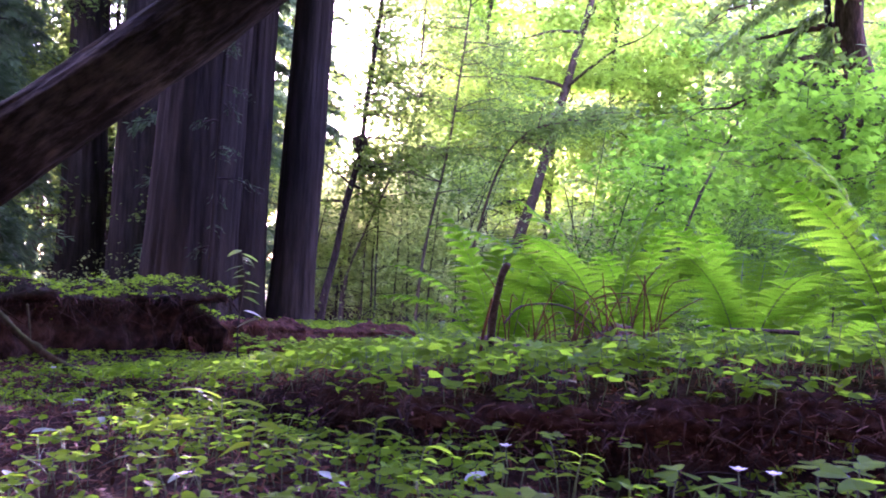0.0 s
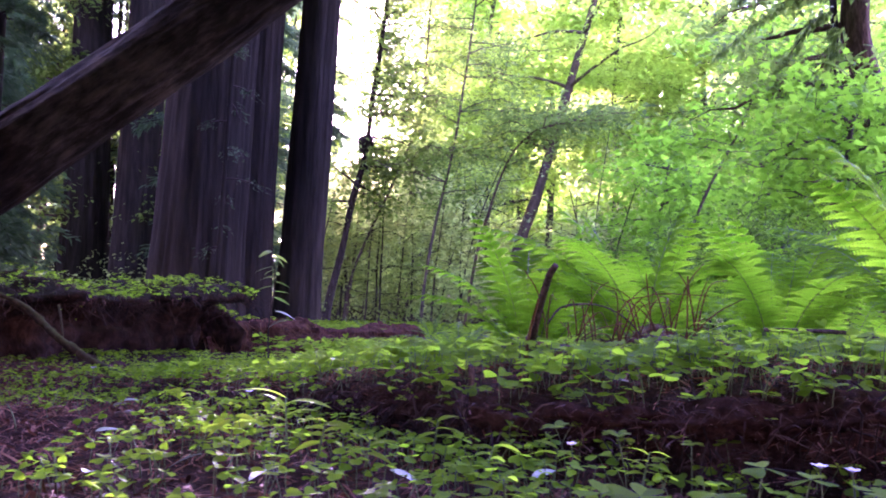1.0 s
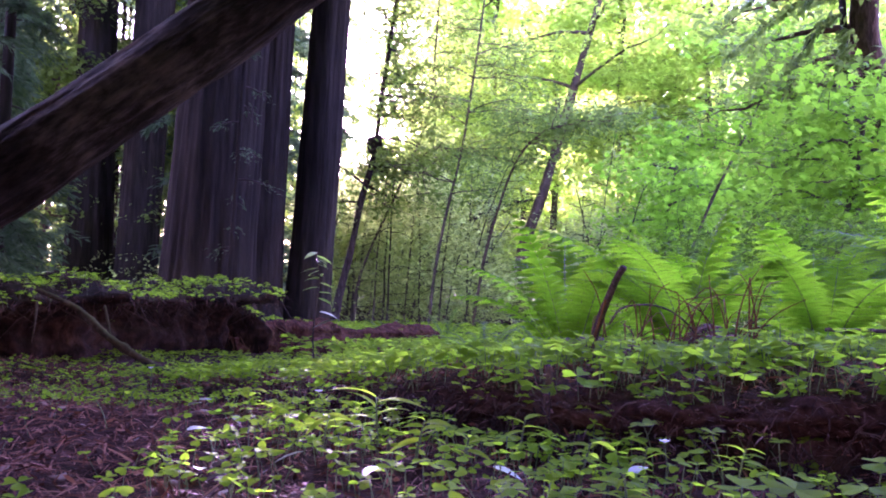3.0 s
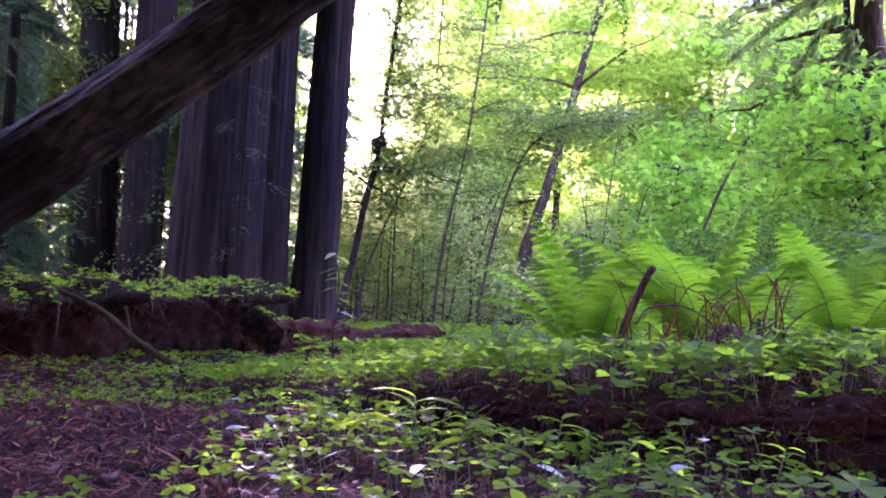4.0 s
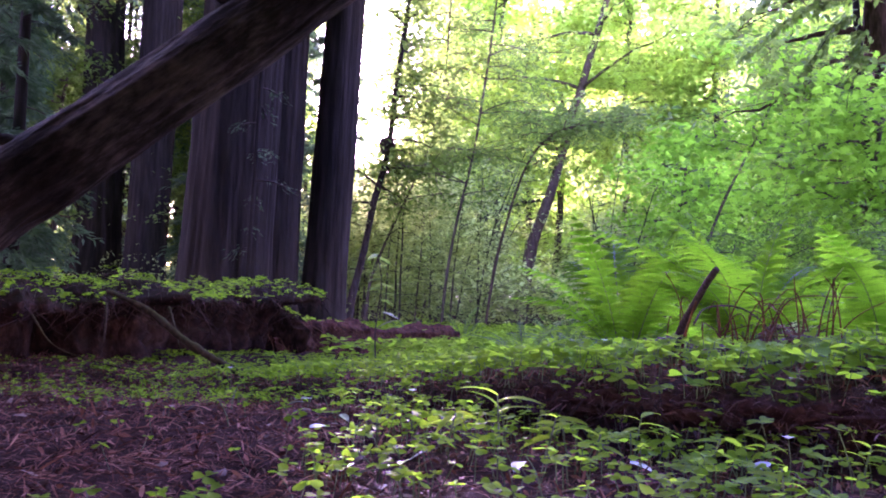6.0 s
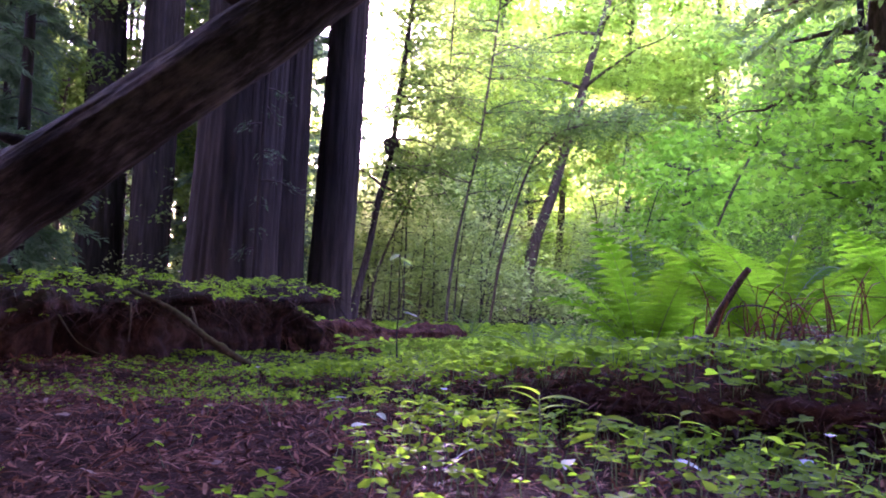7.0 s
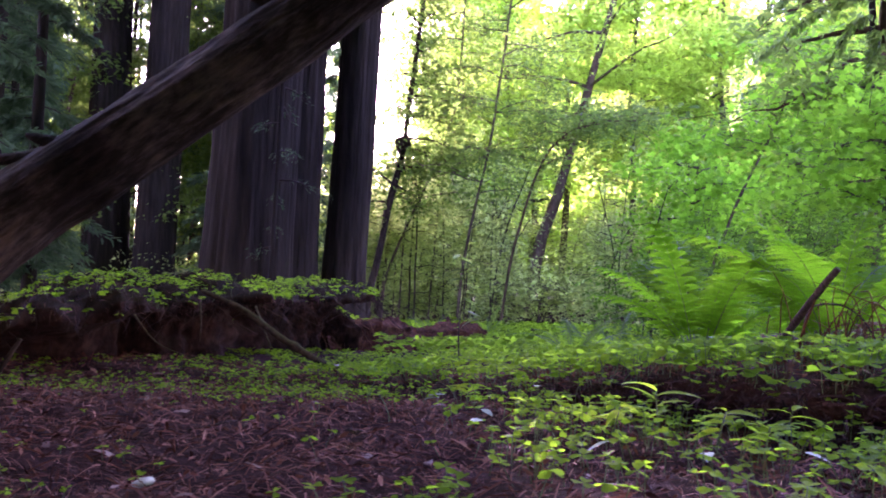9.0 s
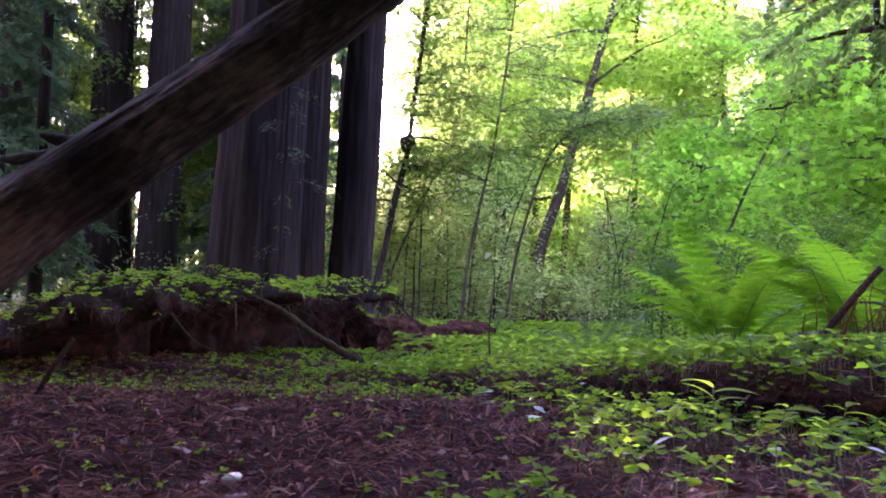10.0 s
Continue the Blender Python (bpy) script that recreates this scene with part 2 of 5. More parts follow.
M_REDROT = bark_material("red_rotten_wood", (0.014, 0.005, 0.003), (0.065, 0.022, 0.013), (0.15, 0.06, 0.036), (1.2, 1.2, 1.2), 10.0, depth=0.04)
M_ROOT = bark_material("mossy_root", (0.012, 0.008, 0.006), (0.035, 0.024, 0.016), (0.085, 0.06, 0.04), (2, 2, 2), 26.0, depth=0.008, moss=(0.06, 0.075, 0.02))
M_STICK = bark_material("dead_stick", (0.025, 0.017, 0.015), (0.07, 0.045, 0.038), (0.14, 0.1, 0.085), (4, 4, 1), 30.0, depth=0.004)
M_DEADFERN = litter_material("dead_fern", [(0.1, (0.045, 0.020, 0.008)), (0.6, (0.12, 0.050, 0.018)), (1.0, (0.20, 0.10, 0.04))])
M_FIBRE = litter_material("root_fibre", [(0.1, (0.012, 0.006, 0.005)), (0.6, (0.032, 0.017, 0.012)), (1.0, (0.075, 0.043, 0.030))], 0.85)
M_LITTER = litter_material("needle_litter", [(0.05, (0.018, 0.006, 0.004)), (0.4, (0.095, 0.029, 0.015)), (0.75, (0.22, 0.080, 0.044)), (1.0, (0.36, 0.17, 0.105))], 0.75)
M_MATTED = litter_material("matted_needle", [(0.05, (0.012, 0.006, 0.005)), (0.5, (0.055, 0.026, 0.020)), (0.85, (0.13, 0.065, 0.048)), (1.0, (0.24, 0.14, 0.105))], 0.75)
M_CHIP = litter_material("wood_chip", [(0.1, (0.08, 0.045, 0.033)), (0.6, (0.20, 0.125, 0.09)), (1.0, (0.36, 0.26, 0.2))], 0.6)
M_SORREL = leaf_material("sorrel_leaf", (0.022, 0.07, 0.010), (0.072, 0.175, 0.018), (0.11, 0.23, 0.02), (0.42, 0.88, 0.018), 0.54, 0.6, 0.05)
M_STEM = plain_material("green_stem", (0.10, 0.14, 0.04), 0.5)
M_FERN = leaf_material("fern_frond", (0.018, 0.09, 0.006), (0.045, 0.19, 0.007), (0.09, 0.28, 0.010), (0.33, 0.88, 0.008), 0.49, 0.6, 0.03, whole=True)
M_SWORD = leaf_material("sword_fern_frond", (0.02, 0.06, 0.014), (0.04, 0.10, 0.02), (0.07, 0.15, 0.03), (0.20, 0.46, 0.04), 0.40, 0.5, 0.12)
M_LILY = leaf_material("lily_leaf", (0.05, 0.13, 0.010), (0.08, 0.19, 0.014), (0.12, 0.25, 0.02), (0.54, 0.92, 0.03), 0.64, 0.5, 0.08)
M_GLOSSLEAF = leaf_material("glossy_leaf", (0.03, 0.07, 0.02), (0.05, 0.11, 0.03), (0.08, 0.15, 0.04), (0.2, 0.4, 0.06), 0.36, 0.45, 0.15)
M_MAPLE = leaf_material("maple_leaf", (0.05, 0.14, 0.012), (0.09, 0.21, 0.018), (0.15, 0.27, 0.02), (0.30, 0.86, 0.035), 0.56, 0.5, 0.12)
# canopy, bay, shrub and thicket colours are raised here in place of haze
M_YELLOW = leaf_material("canopy_leaf", (0.065, 0.16, 0.012), (0.10, 0.23, 0.02), (0.15, 0.28, 0.03), (0.66, 0.96, 0.14), 0.70, 0.5, 0.12)
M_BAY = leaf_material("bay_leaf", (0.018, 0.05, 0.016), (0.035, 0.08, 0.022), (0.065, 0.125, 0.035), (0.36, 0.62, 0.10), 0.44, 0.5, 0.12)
M_NEEDLE = leaf_material("redwood_needle", (0.025, 0.055, 0.026), (0.045, 0.09, 0.038), (0.075, 0.13, 0.055), (0.17, 0.35, 0.15), 0.35, 0.6, 0.15)
M_SHRUB = leaf_material("shrub_leaf", (0.06, 0.11, 0.035), (0.10, 0.17, 0.05), (0.16, 0.23, 0.08), (0.58, 0.78, 0.24), 0.60, 0.6, 0.10)
M_THICKET = leaf_material("thicket_leaf", (0.035, 0.08, 0.02), (0.075, 0.14, 0.03), (0.13, 0.21, 0.05), (0.68, 0.86, 0.26), 0.66, 0.7, 0.05)
M_EVERGREEN = leaf_material("evergreen_leaf", (0.018, 0.055, 0.010), (0.032, 0.095, 0.014), (0.055, 0.14, 0.02), (0.18, 0.46, 0.03), 0.36, 0.6, 0.08)
M_PETAL = plain_material("pale_petal", (0.78, 0.70, 0.74), 0.5, 0.1)
# colour of the pale leaf and chip, and of the painted foreground highlights
M_PALE = plain_material("pale_leaf_and_highlight", (0.27, 0.30, 0.20), 0.5, 0.2)


# ---- the ground ----
BANK_LINE = curve([(-5.2, 3.0, -0.33), (-3.6, 3.0, -0.31), (-2.95, 3.08, -0.27), (-2.5, 3.16, -0.11), (-2.12, 3.5, -0.02), (-1.88, 4.2, -0.03), (-1.75, 5.0, -0.05), (-1.72, 5.3, -0.08)], 150)


def rim_line(x):
    return np.interp(x, [-3, -1.5, -0.74, -0.05, 0.5, 1.3, 3], [3.4, 2.85, 2.35, 1.72, 1.52, 1.40, 1.3])


def rim_height(x):
    return np.interp(x, [-2.2, -1.3, -0.74, -0.05, 0.4, 0.8, 3], [0.0, 0.02, 0.045, 0.13, 0.165, 0.18, 0.2])


def beside_log(x, y):
    """How near a place is to the foot of the nurse log, from 0 to 1."""
    x, y = np.asarray(x, float), np.asarray(y, float)
    out = np.full(x.shape, 9.0)
    for k in range(0, len(BANK_LINE), 5):
        out = np.minimum(out, np.hypot(x - BANK_LINE[k, 0], y - BANK_LINE[k, 1]))
    return np.clip(1 - (out - 0.28) / 0.55, 0, 1)


def ground_z(x, y):
    x, y = np.asarray(x, float), np.asarray(y, float)
    base = np.interp(y, [-60, 0, 2, 3, 4, 5.5, 9, 13, 22, 60, 250], [0.3, 0.0, -0.015, -0.08, -0.16, -0.25, -0.4, -0.56, -0.7, -0.6, 2.0])
    wob = 0.07 * vnoise(x * 2.1, y * 2.1, 3.1) + 0.05 * vnoise(x * 6, y * 6, 9.7) + 0.025 * vnoise(x * 15, y * 15, 1.7)
    d = y - rim_line(x) - wob
    step = 1 / (1 + np.exp(-np.clip(d / 0.035, -40, 40)))
    fade = np.interp(d, [0, 1.0, 2.5, 5], [1.0, 0.85, 0.4, 0.0])
    z = base + rim_height(x) * step * fade
    near = np.exp(-((x + 0.5) ** 2 + (y - 2) ** 2) / 40)
    z = z + near * (0.024 * fbm(x * 3, y * 3, 0.5, 4) + 0.008 * vnoise(x * 19, y * 19, 2.2)) + (1 - near) * 0.08 * vnoise(x * 0.5, y * 0.5, 8.8)
    z = z + 0.05 * beside_log(x, y) ** 1.6 * (1 + 0.4 * vnoise(x * 5, y * 5, 7.1))
    # the dip in front of the raised edge
    z = z - 0.03 * np.exp(-((d + 0.10) / 0.10) ** 2) * np.clip(x + 1.2, 0, 1)
    return z


def build_ground():
    n = 330
    u = np.linspace(-1, 1, n)
    xs = -0.4 + 3.4 * u + 15 * u ** 5 + 140 * u ** 15
    ys = 2.2 + 2.6 * u + 14 * u ** 5 + 200 * u ** 15
    x, y = np.meshgrid(xs, ys, indexing="ij")
    g = Geo()
    i, j = np.meshgrid(np.arange(n - 1), np.arange(n - 1), indexing="ij")
    a = i * n + j
    g.add(np.stack([x, y, ground_z(x, y)], -1), quads=np.stack([a, a + n, a + n + 1, a + 1], -1))
    tagged(part("ground", g, M_SOIL), "dark reddish brown forest humus ground", "ground", kind="structure")


build_ground()

# ---- nurse log with its overhanging edge, and the low bank behind it ----
LOW_LINE = curve([(-1.70, 5.15, -0.17), (-1.45, 5.9, -0.22), (-1.15, 7.0, -0.31), (-0.75, 8.3, -0.40), (-0.45, 9.2, -0.47)], 110)


def bank_surface(line, s, a, r, seed):
    """A place on a rotten log; s runs along it from 0 to 1, a round it, 0 on the top and positive towards the open side."""
    s, a = np.broadcast_arrays(np.asarray(s, float), np.asarray(a, float))
    k = s * (len(line) - 1)
    c = np.stack([np.interp(k, np.arange(len(line)), line[:, q]) for q in range(3)], -1)
    d = np.gradient(line, axis=0)
    d = np.stack([np.interp(k, np.arange(len(line)), d[:, q]) for q in range(3)], -1)
    d /= np.linalg.norm(d, axis=-1)[..., None]
    out = np.stack([d[..., 1], -d[..., 0], 0 * d[..., 0]], -1)
    out /= np.linalg.norm(out, axis=-1)[..., None]
    up = np.array([0, 0, 1.0])
    x, y, z = np.cos(a), np.sin(a), s * len(line) * 0.03
    rr = r * (1 + 0.22 * fbm(x * 1.2 + seed, y * 1.2, z * 1.6, 4) + 0.09 * vnoise(x * 7, y * 7 + seed, z * 9) + 0.05 * vnoise(x * 17, y * 17 + seed, z * 22))
    rr = rr * (1 + 0.15 * vnoise(s * len(line) * 0.13, seed) + 0.06 * vnoise(s * len(line) * 0.5, seed))
    rr = rr * np.clip(1.35 - 0.6 * np.clip((s - 0.94) / 0.06, 0, 1), 0.6, 1.0) * np.where(s > 0.985, 0.75, 1)
    side, high = rr * np.sin(a), rr * np.cos(a) * 0.92
    # a lip on the open side and a deep hollow under it
    deep = np.clip((0.70 * r - high) / (0.12 * r), 0, 1) * (a > 0.3) * (a < 2.6)
    deep = deep * deep * (3 - 2 * deep)
    along = s * len(line)
    cut = (0.92 + 0.5 * vnoise(along * 0.09, seed + 4.4) + 0.22 * vnoise(along * 0.35, seed)) * (r if r > 0.3 else 0.2 * r)
    lip = (0.40 if r > 0.3 else 0.06) * r * np.exp(-((a - 0.78) / 0.25) ** 2) * (1 + 0.5 * vnoise(along * 0.2, seed + 9.1) + 0.3 * vnoise(along * 0.7, seed + 2.2))
    whole = np.clip((0.975 - s) / 0.07, 0, 1)
    side = side + (lip * whole if r > 0.3 else lip) - (whole if r > 0.3 else 1) * np.clip(cut, 0.1 * r, 1.3 * r) * deep
    return c + side[..., None] * out + high[..., None] * up


def build_bank(name, line, r, seed, label, mat):
    ns, na = len(line) * 2, 80
    s, a = np.meshgrid(np.linspace(0, 1, ns), np.linspace(-np.pi, np.pi, na, endpoint=False), indexing="ij")
    v = bank_surface(line, s, a, r, seed)
    i, j = np.meshgrid(np.arange(ns - 1), np.arange(na), indexing="ij")
    p, q = i * na + j, i * na + (j + 1) % na
    g = Geo()
    end = v[-1].mean(0)
    v = np.vstack([v.reshape(-1, 3), end])
    tris = [(ns * na, (ns - 1) * na + (k + 1) % na, (ns - 1) * na + k) for k in range(na)]
    g.add(v, quads=np.stack([p, p + na, q + na, q], -1).reshape(-1, 4), tris=np.array(tris)[:, ::-1])
    base = thing(name, tuple(line[len(line) // 2] * (1, 1, 0)), label, "log")
    ob = part("rotten_wood", g, mat, base)
    ob.location = -base.location
    return base


BANK_R, LOW_R = 0.33, 0.24
bank = build_bank("nurse_log", BANK_LINE, BANK_R, 3.0, "rotten moss-topped nurse log with an overhanging edge of roots", M_ROTTEN)
low_bank = build_bank("fallen_log", LOW_LINE, LOW_R, 11.0, "low crumbling reddish fallen log on the forest floor", M_REDROT)


def build_rim_mat():
    """A lumpy mat of roots and humus that overhangs the raised edge."""
    n, na = 700, 40
    xs = np.linspace(-1.35, 1.9, n)
    s, a = np.meshgrid(xs, np.linspace(0, 2 * np.pi, na, endpoint=False), indexing="ij")
    y = rim_line(s) + 0.07 * vnoise(s * 2.1, rim_line(s) * 2.1, 3.1)
    lump = 1 + 0.6 * fbm(s * 7, np.cos(a) * 1.6, np.sin(a) * 1.6, 5) + 0.22 * vnoise(s * 45, np.cos(a) * 5, np.sin(a) * 5)
    r = (0.012 + 0.17 * rim_height(s)) * np.clip(lump, 0.25, 1.8)
    z = ground_z(s, y + 0.12) - 0.035 - 0.1 * rim_height(s)
    v = np.stack([s, y + 1.25 * r * np.cos(a) + 0.01, z + 0.9 * r * np.sin(a)], -1)
    i, j = np.meshgrid(np.arange(n - 1), np.arange(na), indexing="ij")
    p, q = i * na + j, i * na + (j + 1) % na
    g = Geo()
    g.add(v, quads=np.stack([p, q, q + na, p + na], -1).reshape(-1, 4))
    tagged(part("root_mat", g, M_SOIL), "dark crumbling edge of humus and matted roots", "bank", kind="structure")


build_rim_mat()


def build_rim_roots():
    """Fine roots and fibres that tangle over the raised edge."""
    g = Geo()
    for _ in range(450):
        x = rng.uniform(-1.2, 1.6)
        y = float(rim_line(x)) + rng.normal(-0.02, 0.045)
        z = float(ground_z(x, y + 0.12)) - rng.uniform(0.0, 0.6) * float(rim_height(x)) + 0.01
        a, ln = rng.uniform(0, 6.28), rng.uniform(0.03, 0.13)
        d = np.array([math.cos(a), 0.5 * math.sin(a) - 0.25, rng.normal(-0.5, 0.5)])
        q = np.linspace(0, 1, 6)[:, None]
        pts = np.array([x, y - 0.05, z]) + d * ln * q + np.array([0, 0, -0.5 * ln]) * q ** 2 + np.cumsum(rng.normal(0, 0.05 * ln, (6, 3)), 0)
        g.tube(pts, np.linspace(rng.uniform(0.0008, 0.0028), 0.0005, 6), 4, caps=False)
    tagged(part("root_tangle", g, M_FIBRE), "tangle of fine brown roots over the crumbling edge", "roots", kind="stuff")


build_rim_roots()


def strands(count, line, r, seed, lo, hi, smin, smax, length, thick=1.0):
    """Thin roots and needles that hang from the lip of a log."""
    g = Geo()
    for _ in range(count):
        s, a = rng.uniform(smin, smax), rng.uniform(lo, hi)
        p = bank_surface(line, s, a, r, seed)
        ln = length * rng.uniform(0.3, 1.3)
        n = 7
        k = np.linspace(0, 1, n)[:, None]
        drift = rng.normal(0, 0.9, 3) * (1, 1, 0)
        wig = np.stack([0.012 * np.sin(k[:, 0] * rng.uniform(3, 9) + rng.uniform(0, 6)), 0.012 * np.cos(k[:, 0] * rng.uniform(3, 9)), 0 * k[:, 0]], -1)
        pts = p + k * ln * (np.array([0, 0, -1.0]) + drift) + wig * k
        pts[:, :2] += (rng.uniform(0.0, 0.03) * np.array([0.7, -0.7]))
        g.tube(pts, thick * np.linspace(rng.uniform(0.0012, 0.0035), 0.0006, n), 4, caps=False)
    return g


def under(parent, name, geo, mats, label="", kind=""):
    ob = part(name, geo, mats, parent, label)
    ob.location = -parent.location
    if kind:
        ob["kind"] = kind
    return ob


under(bank, "root_fringe", strands(360, BANK_LINE, BANK_R, 3.0, 0.3, 0.95, 0.36, 0.99, 0.085), M_FIBRE, "thin red brown hanging rootlets", "stuff")
under(bank, "root_tangle", strands(46, BANK_LINE, BANK_R, 3.0, 0.2, 0.85, 0.36, 0.99, 0.15, 2.2), M_FIBRE, "tangled brown roots over the lip", "stuff")
under(low_bank, "root_fringe", strands(620, LOW_LINE, LOW_R, 11.0, 0.0, 1.4, 0.0, 0.97, 0.14), M_DEADFERN, "thin red brown hanging rootlets", "stuff")


# ---- trunks ----
def redwood(base, top, r, seed, label, flutes=9, extra=None, sides=120, rows=90, flare=0.35, height=16.0, crown=0, low=6.5, reach=3.6):
    """A redwood: its axis goes through base and top and on to its height."""
    base, top = np.array(base, float), np.array(top, float)
    lean = (top - base) / (top[2] - base[2])
    lean = lean * np.array([1, 1, 0])
    zs = np.concatenate([np.linspace(-0.6, 6, rows), np.linspace(6.3, height, 16)])
    pts = base + np.stack([lean[0] * zs, lean[1] * zs, zs], -1)
    taper = r * (1 - 0.022 * zs) * (1 + flare * np.exp(-np.clip(zs + 0.2, 0, None) / 0.55))
    t = thing("redwood_tree", tuple(base), label, "tree", "redwood trunks")

    def flute(u, ang):
        zz = np.interp(u, np.linspace(0, 1, len(zs)), zs)
        ridge = 1 - np.abs(vnoise(np.cos(ang) * flutes * 0.55 + seed, np.sin(ang) * flutes * 0.55, zz * 0.22))
        fine = 1 - np.abs(vnoise(np.cos(ang) * flutes * 1.9 + seed * 2, np.sin(ang) * flutes * 1.9, zz * 0.5))
        broad = vnoise(np.cos(ang) * 1.3 + seed * 3, np.sin(ang) * 1.3, zz * 0.12)
        return 1 + 0.11 * (ridge - 0.6) + 0.055 * (fine - 0.6) + 0.10 * broad

    g = Geo()
    g.tube(pts, np.maximum(taper, 0.1), sides, flute=flute)
    under(t, "trunk", g, M_REDWOOD)
    # unseen crown above the view, leafed to block sky light
    if crown:
        rg = np.random.default_rng(int(seed * 10))
        n, wood = crown, Geo()
        homes = []
        for b in range(40):
            z = rg.uniform(low, height)
            p = base + np.array([lean[0] * z, lean[1] * z, z])
            yaw, ln = rg.uniform(0, 6.28), rg.uniform(1.5, reach)
            q = np.linspace(0, 1, 6)[:, None]
            limb = p + np.array([math.cos(yaw), math.sin(yaw), 0.1]) * ln * q - np.array([0, 0, 0.5]) * q * q
            wood.tube(limb, np.linspace(0.06, 0.015, 6), 5, caps=False)
            homes += list(limb[1:])
        homes = np.array(homes)
        at = homes[rg.integers(0, len(homes), n)] + rg.normal(0, 1, (n, 3)) * (0.5, 0.5, 0.25)
        g = Geo()
        g.scatter(*RHOMB, turns(rg.uniform(0, 6.28, n), rg.normal(-0.3, 0.3, n), rg.normal(0, 0.5, n), (0.4 if low > 6 else 0.6) * rg.uniform(0.6, 1.3, n)), at)
        under(t, "branchwork", wood, M_REDWOOD, kind="stuff")
        under(t, "crown", g, M_NEEDLE)
    return t


TREE_LABEL = "old redwood with deeply furrowed grey brown bark"
redwood((-2.37, 12.5, -0.55), (-2.14, 12.5, 4.45), 0.32, 1.0, "slim redwood with furrowed dark bark beside bigger ones", 7, crown=9000, low=7.2, reach=4.6)
redwood((-3.72, 11.6, -0.5), (-3.48, 11.6, 4.0), 0.66, 5.0, TREE_LABEL, 12, crown=9000)
redwood((-3.15, 12.2, -0.5), (-3.01, 12.2, 4.0), 0.40, 8.0, TREE_LABEL, 9, crown=8000)
redwood((-8.50, 21.5, -0.6), (-8.24, 21.5, 6.9), 0.56, 14.0, TREE_LABEL, 9, crown=3500, low=9.0, height=19)
redwood((-10.2, 22.5, -0.6), (-10.15, 22.5, 6.6), 0.62, 21.0, TREE_LABEL, 8, crown=3500, low=9.0, height=19)
# this one stands out of view, kept for the shade of its crown
redwood((-10.9, 16.0, -0.4), (-10.8, 16.0, 4.0), 0.45, 27.0, TREE_LABEL, 8, sides=60, rows=40, crown=8000)
redwood((-12.7, 26.0, -0.5), (-12.6, 26.0, 4.0), 0.28, 33.0, TREE_LABEL, 8, sides=60, rows=40)


# ---- the leaning log ----
def leaning_log():
    """The log lies along its own x axis and is tilted as a whole."""
    low, high = Vector((-6.35, 6.9, -0.50)), Vector((0.0, 6.9, 4.17))
    t = thing("leaning_log", tuple(low), "barkless weathered redwood log leaning up over the clearing", "log")
    d = high - low
    t.rotation_euler = (0, -math.atan2(d.z, math.hypot(d.x, d.y)), math.atan2(d.y, d.x))
    ln = d.length
    n = 160
    u = np.linspace(0, 1, n)
    pts = np.stack([u * ln, 0.05 * np.sin(u * 5), 0.03 * np.sin(u * math.pi * 2)], -1)

    def flute(u, ang):
        broad = vnoise(np.cos(ang) * 1.2, np.sin(ang) * 1.2, u * 6)
        crack = np.abs(vnoise(np.cos(ang) * 3.2 + 7, np.sin(ang) * 3.2, u * 5))
        fine = vnoise(np.cos(ang) * 9, np.sin(ang) * 9, u * 9)
        flake = np.clip(vnoise(np.cos(ang) * 3 + 3, np.sin(ang) * 3, u * 11) * 4, -1, 1)
        return 1 + 0.08 * broad - 0.10 * np.clip(0.35 - crack, 0, 1) * 2 + 0.03 * fine + 0.03 * flake

    g = Geo()
    g.tube(pts, np.linspace(0.42, 0.26, n), 128, flute=flute)
    part("trunk", g, M_LOG, t)
    for s, length, r, way in ((0.645, 0.20, 0.05, (-0.5, -0.4, 0.75)), (0.335, 0.36, 0.055, (-0.85, -0.25, 0.45)), (0.36, 0.2, 0.05, (-0.4, -0.5, 0.6))):
        way = np.array(way) / np.linalg.norm(way)
        p = np.array([s * ln, -0.08, np.interp(s, [0, 1], [0.34, 0.2])])
        k = np.linspace(0, 1, 8)[:, None]
        g = Geo()
        g.tube(p + way * length * k + np.array([-0.05, 0, 0.05]) * k * k, np.linspace(r * 1.6, r * 0.7, 8) * (1, 1, .95, 1, .9, 1, .8, .5), 12)
        part("branch_stub", g, M_LOG, t)
    return t


leaning_log()


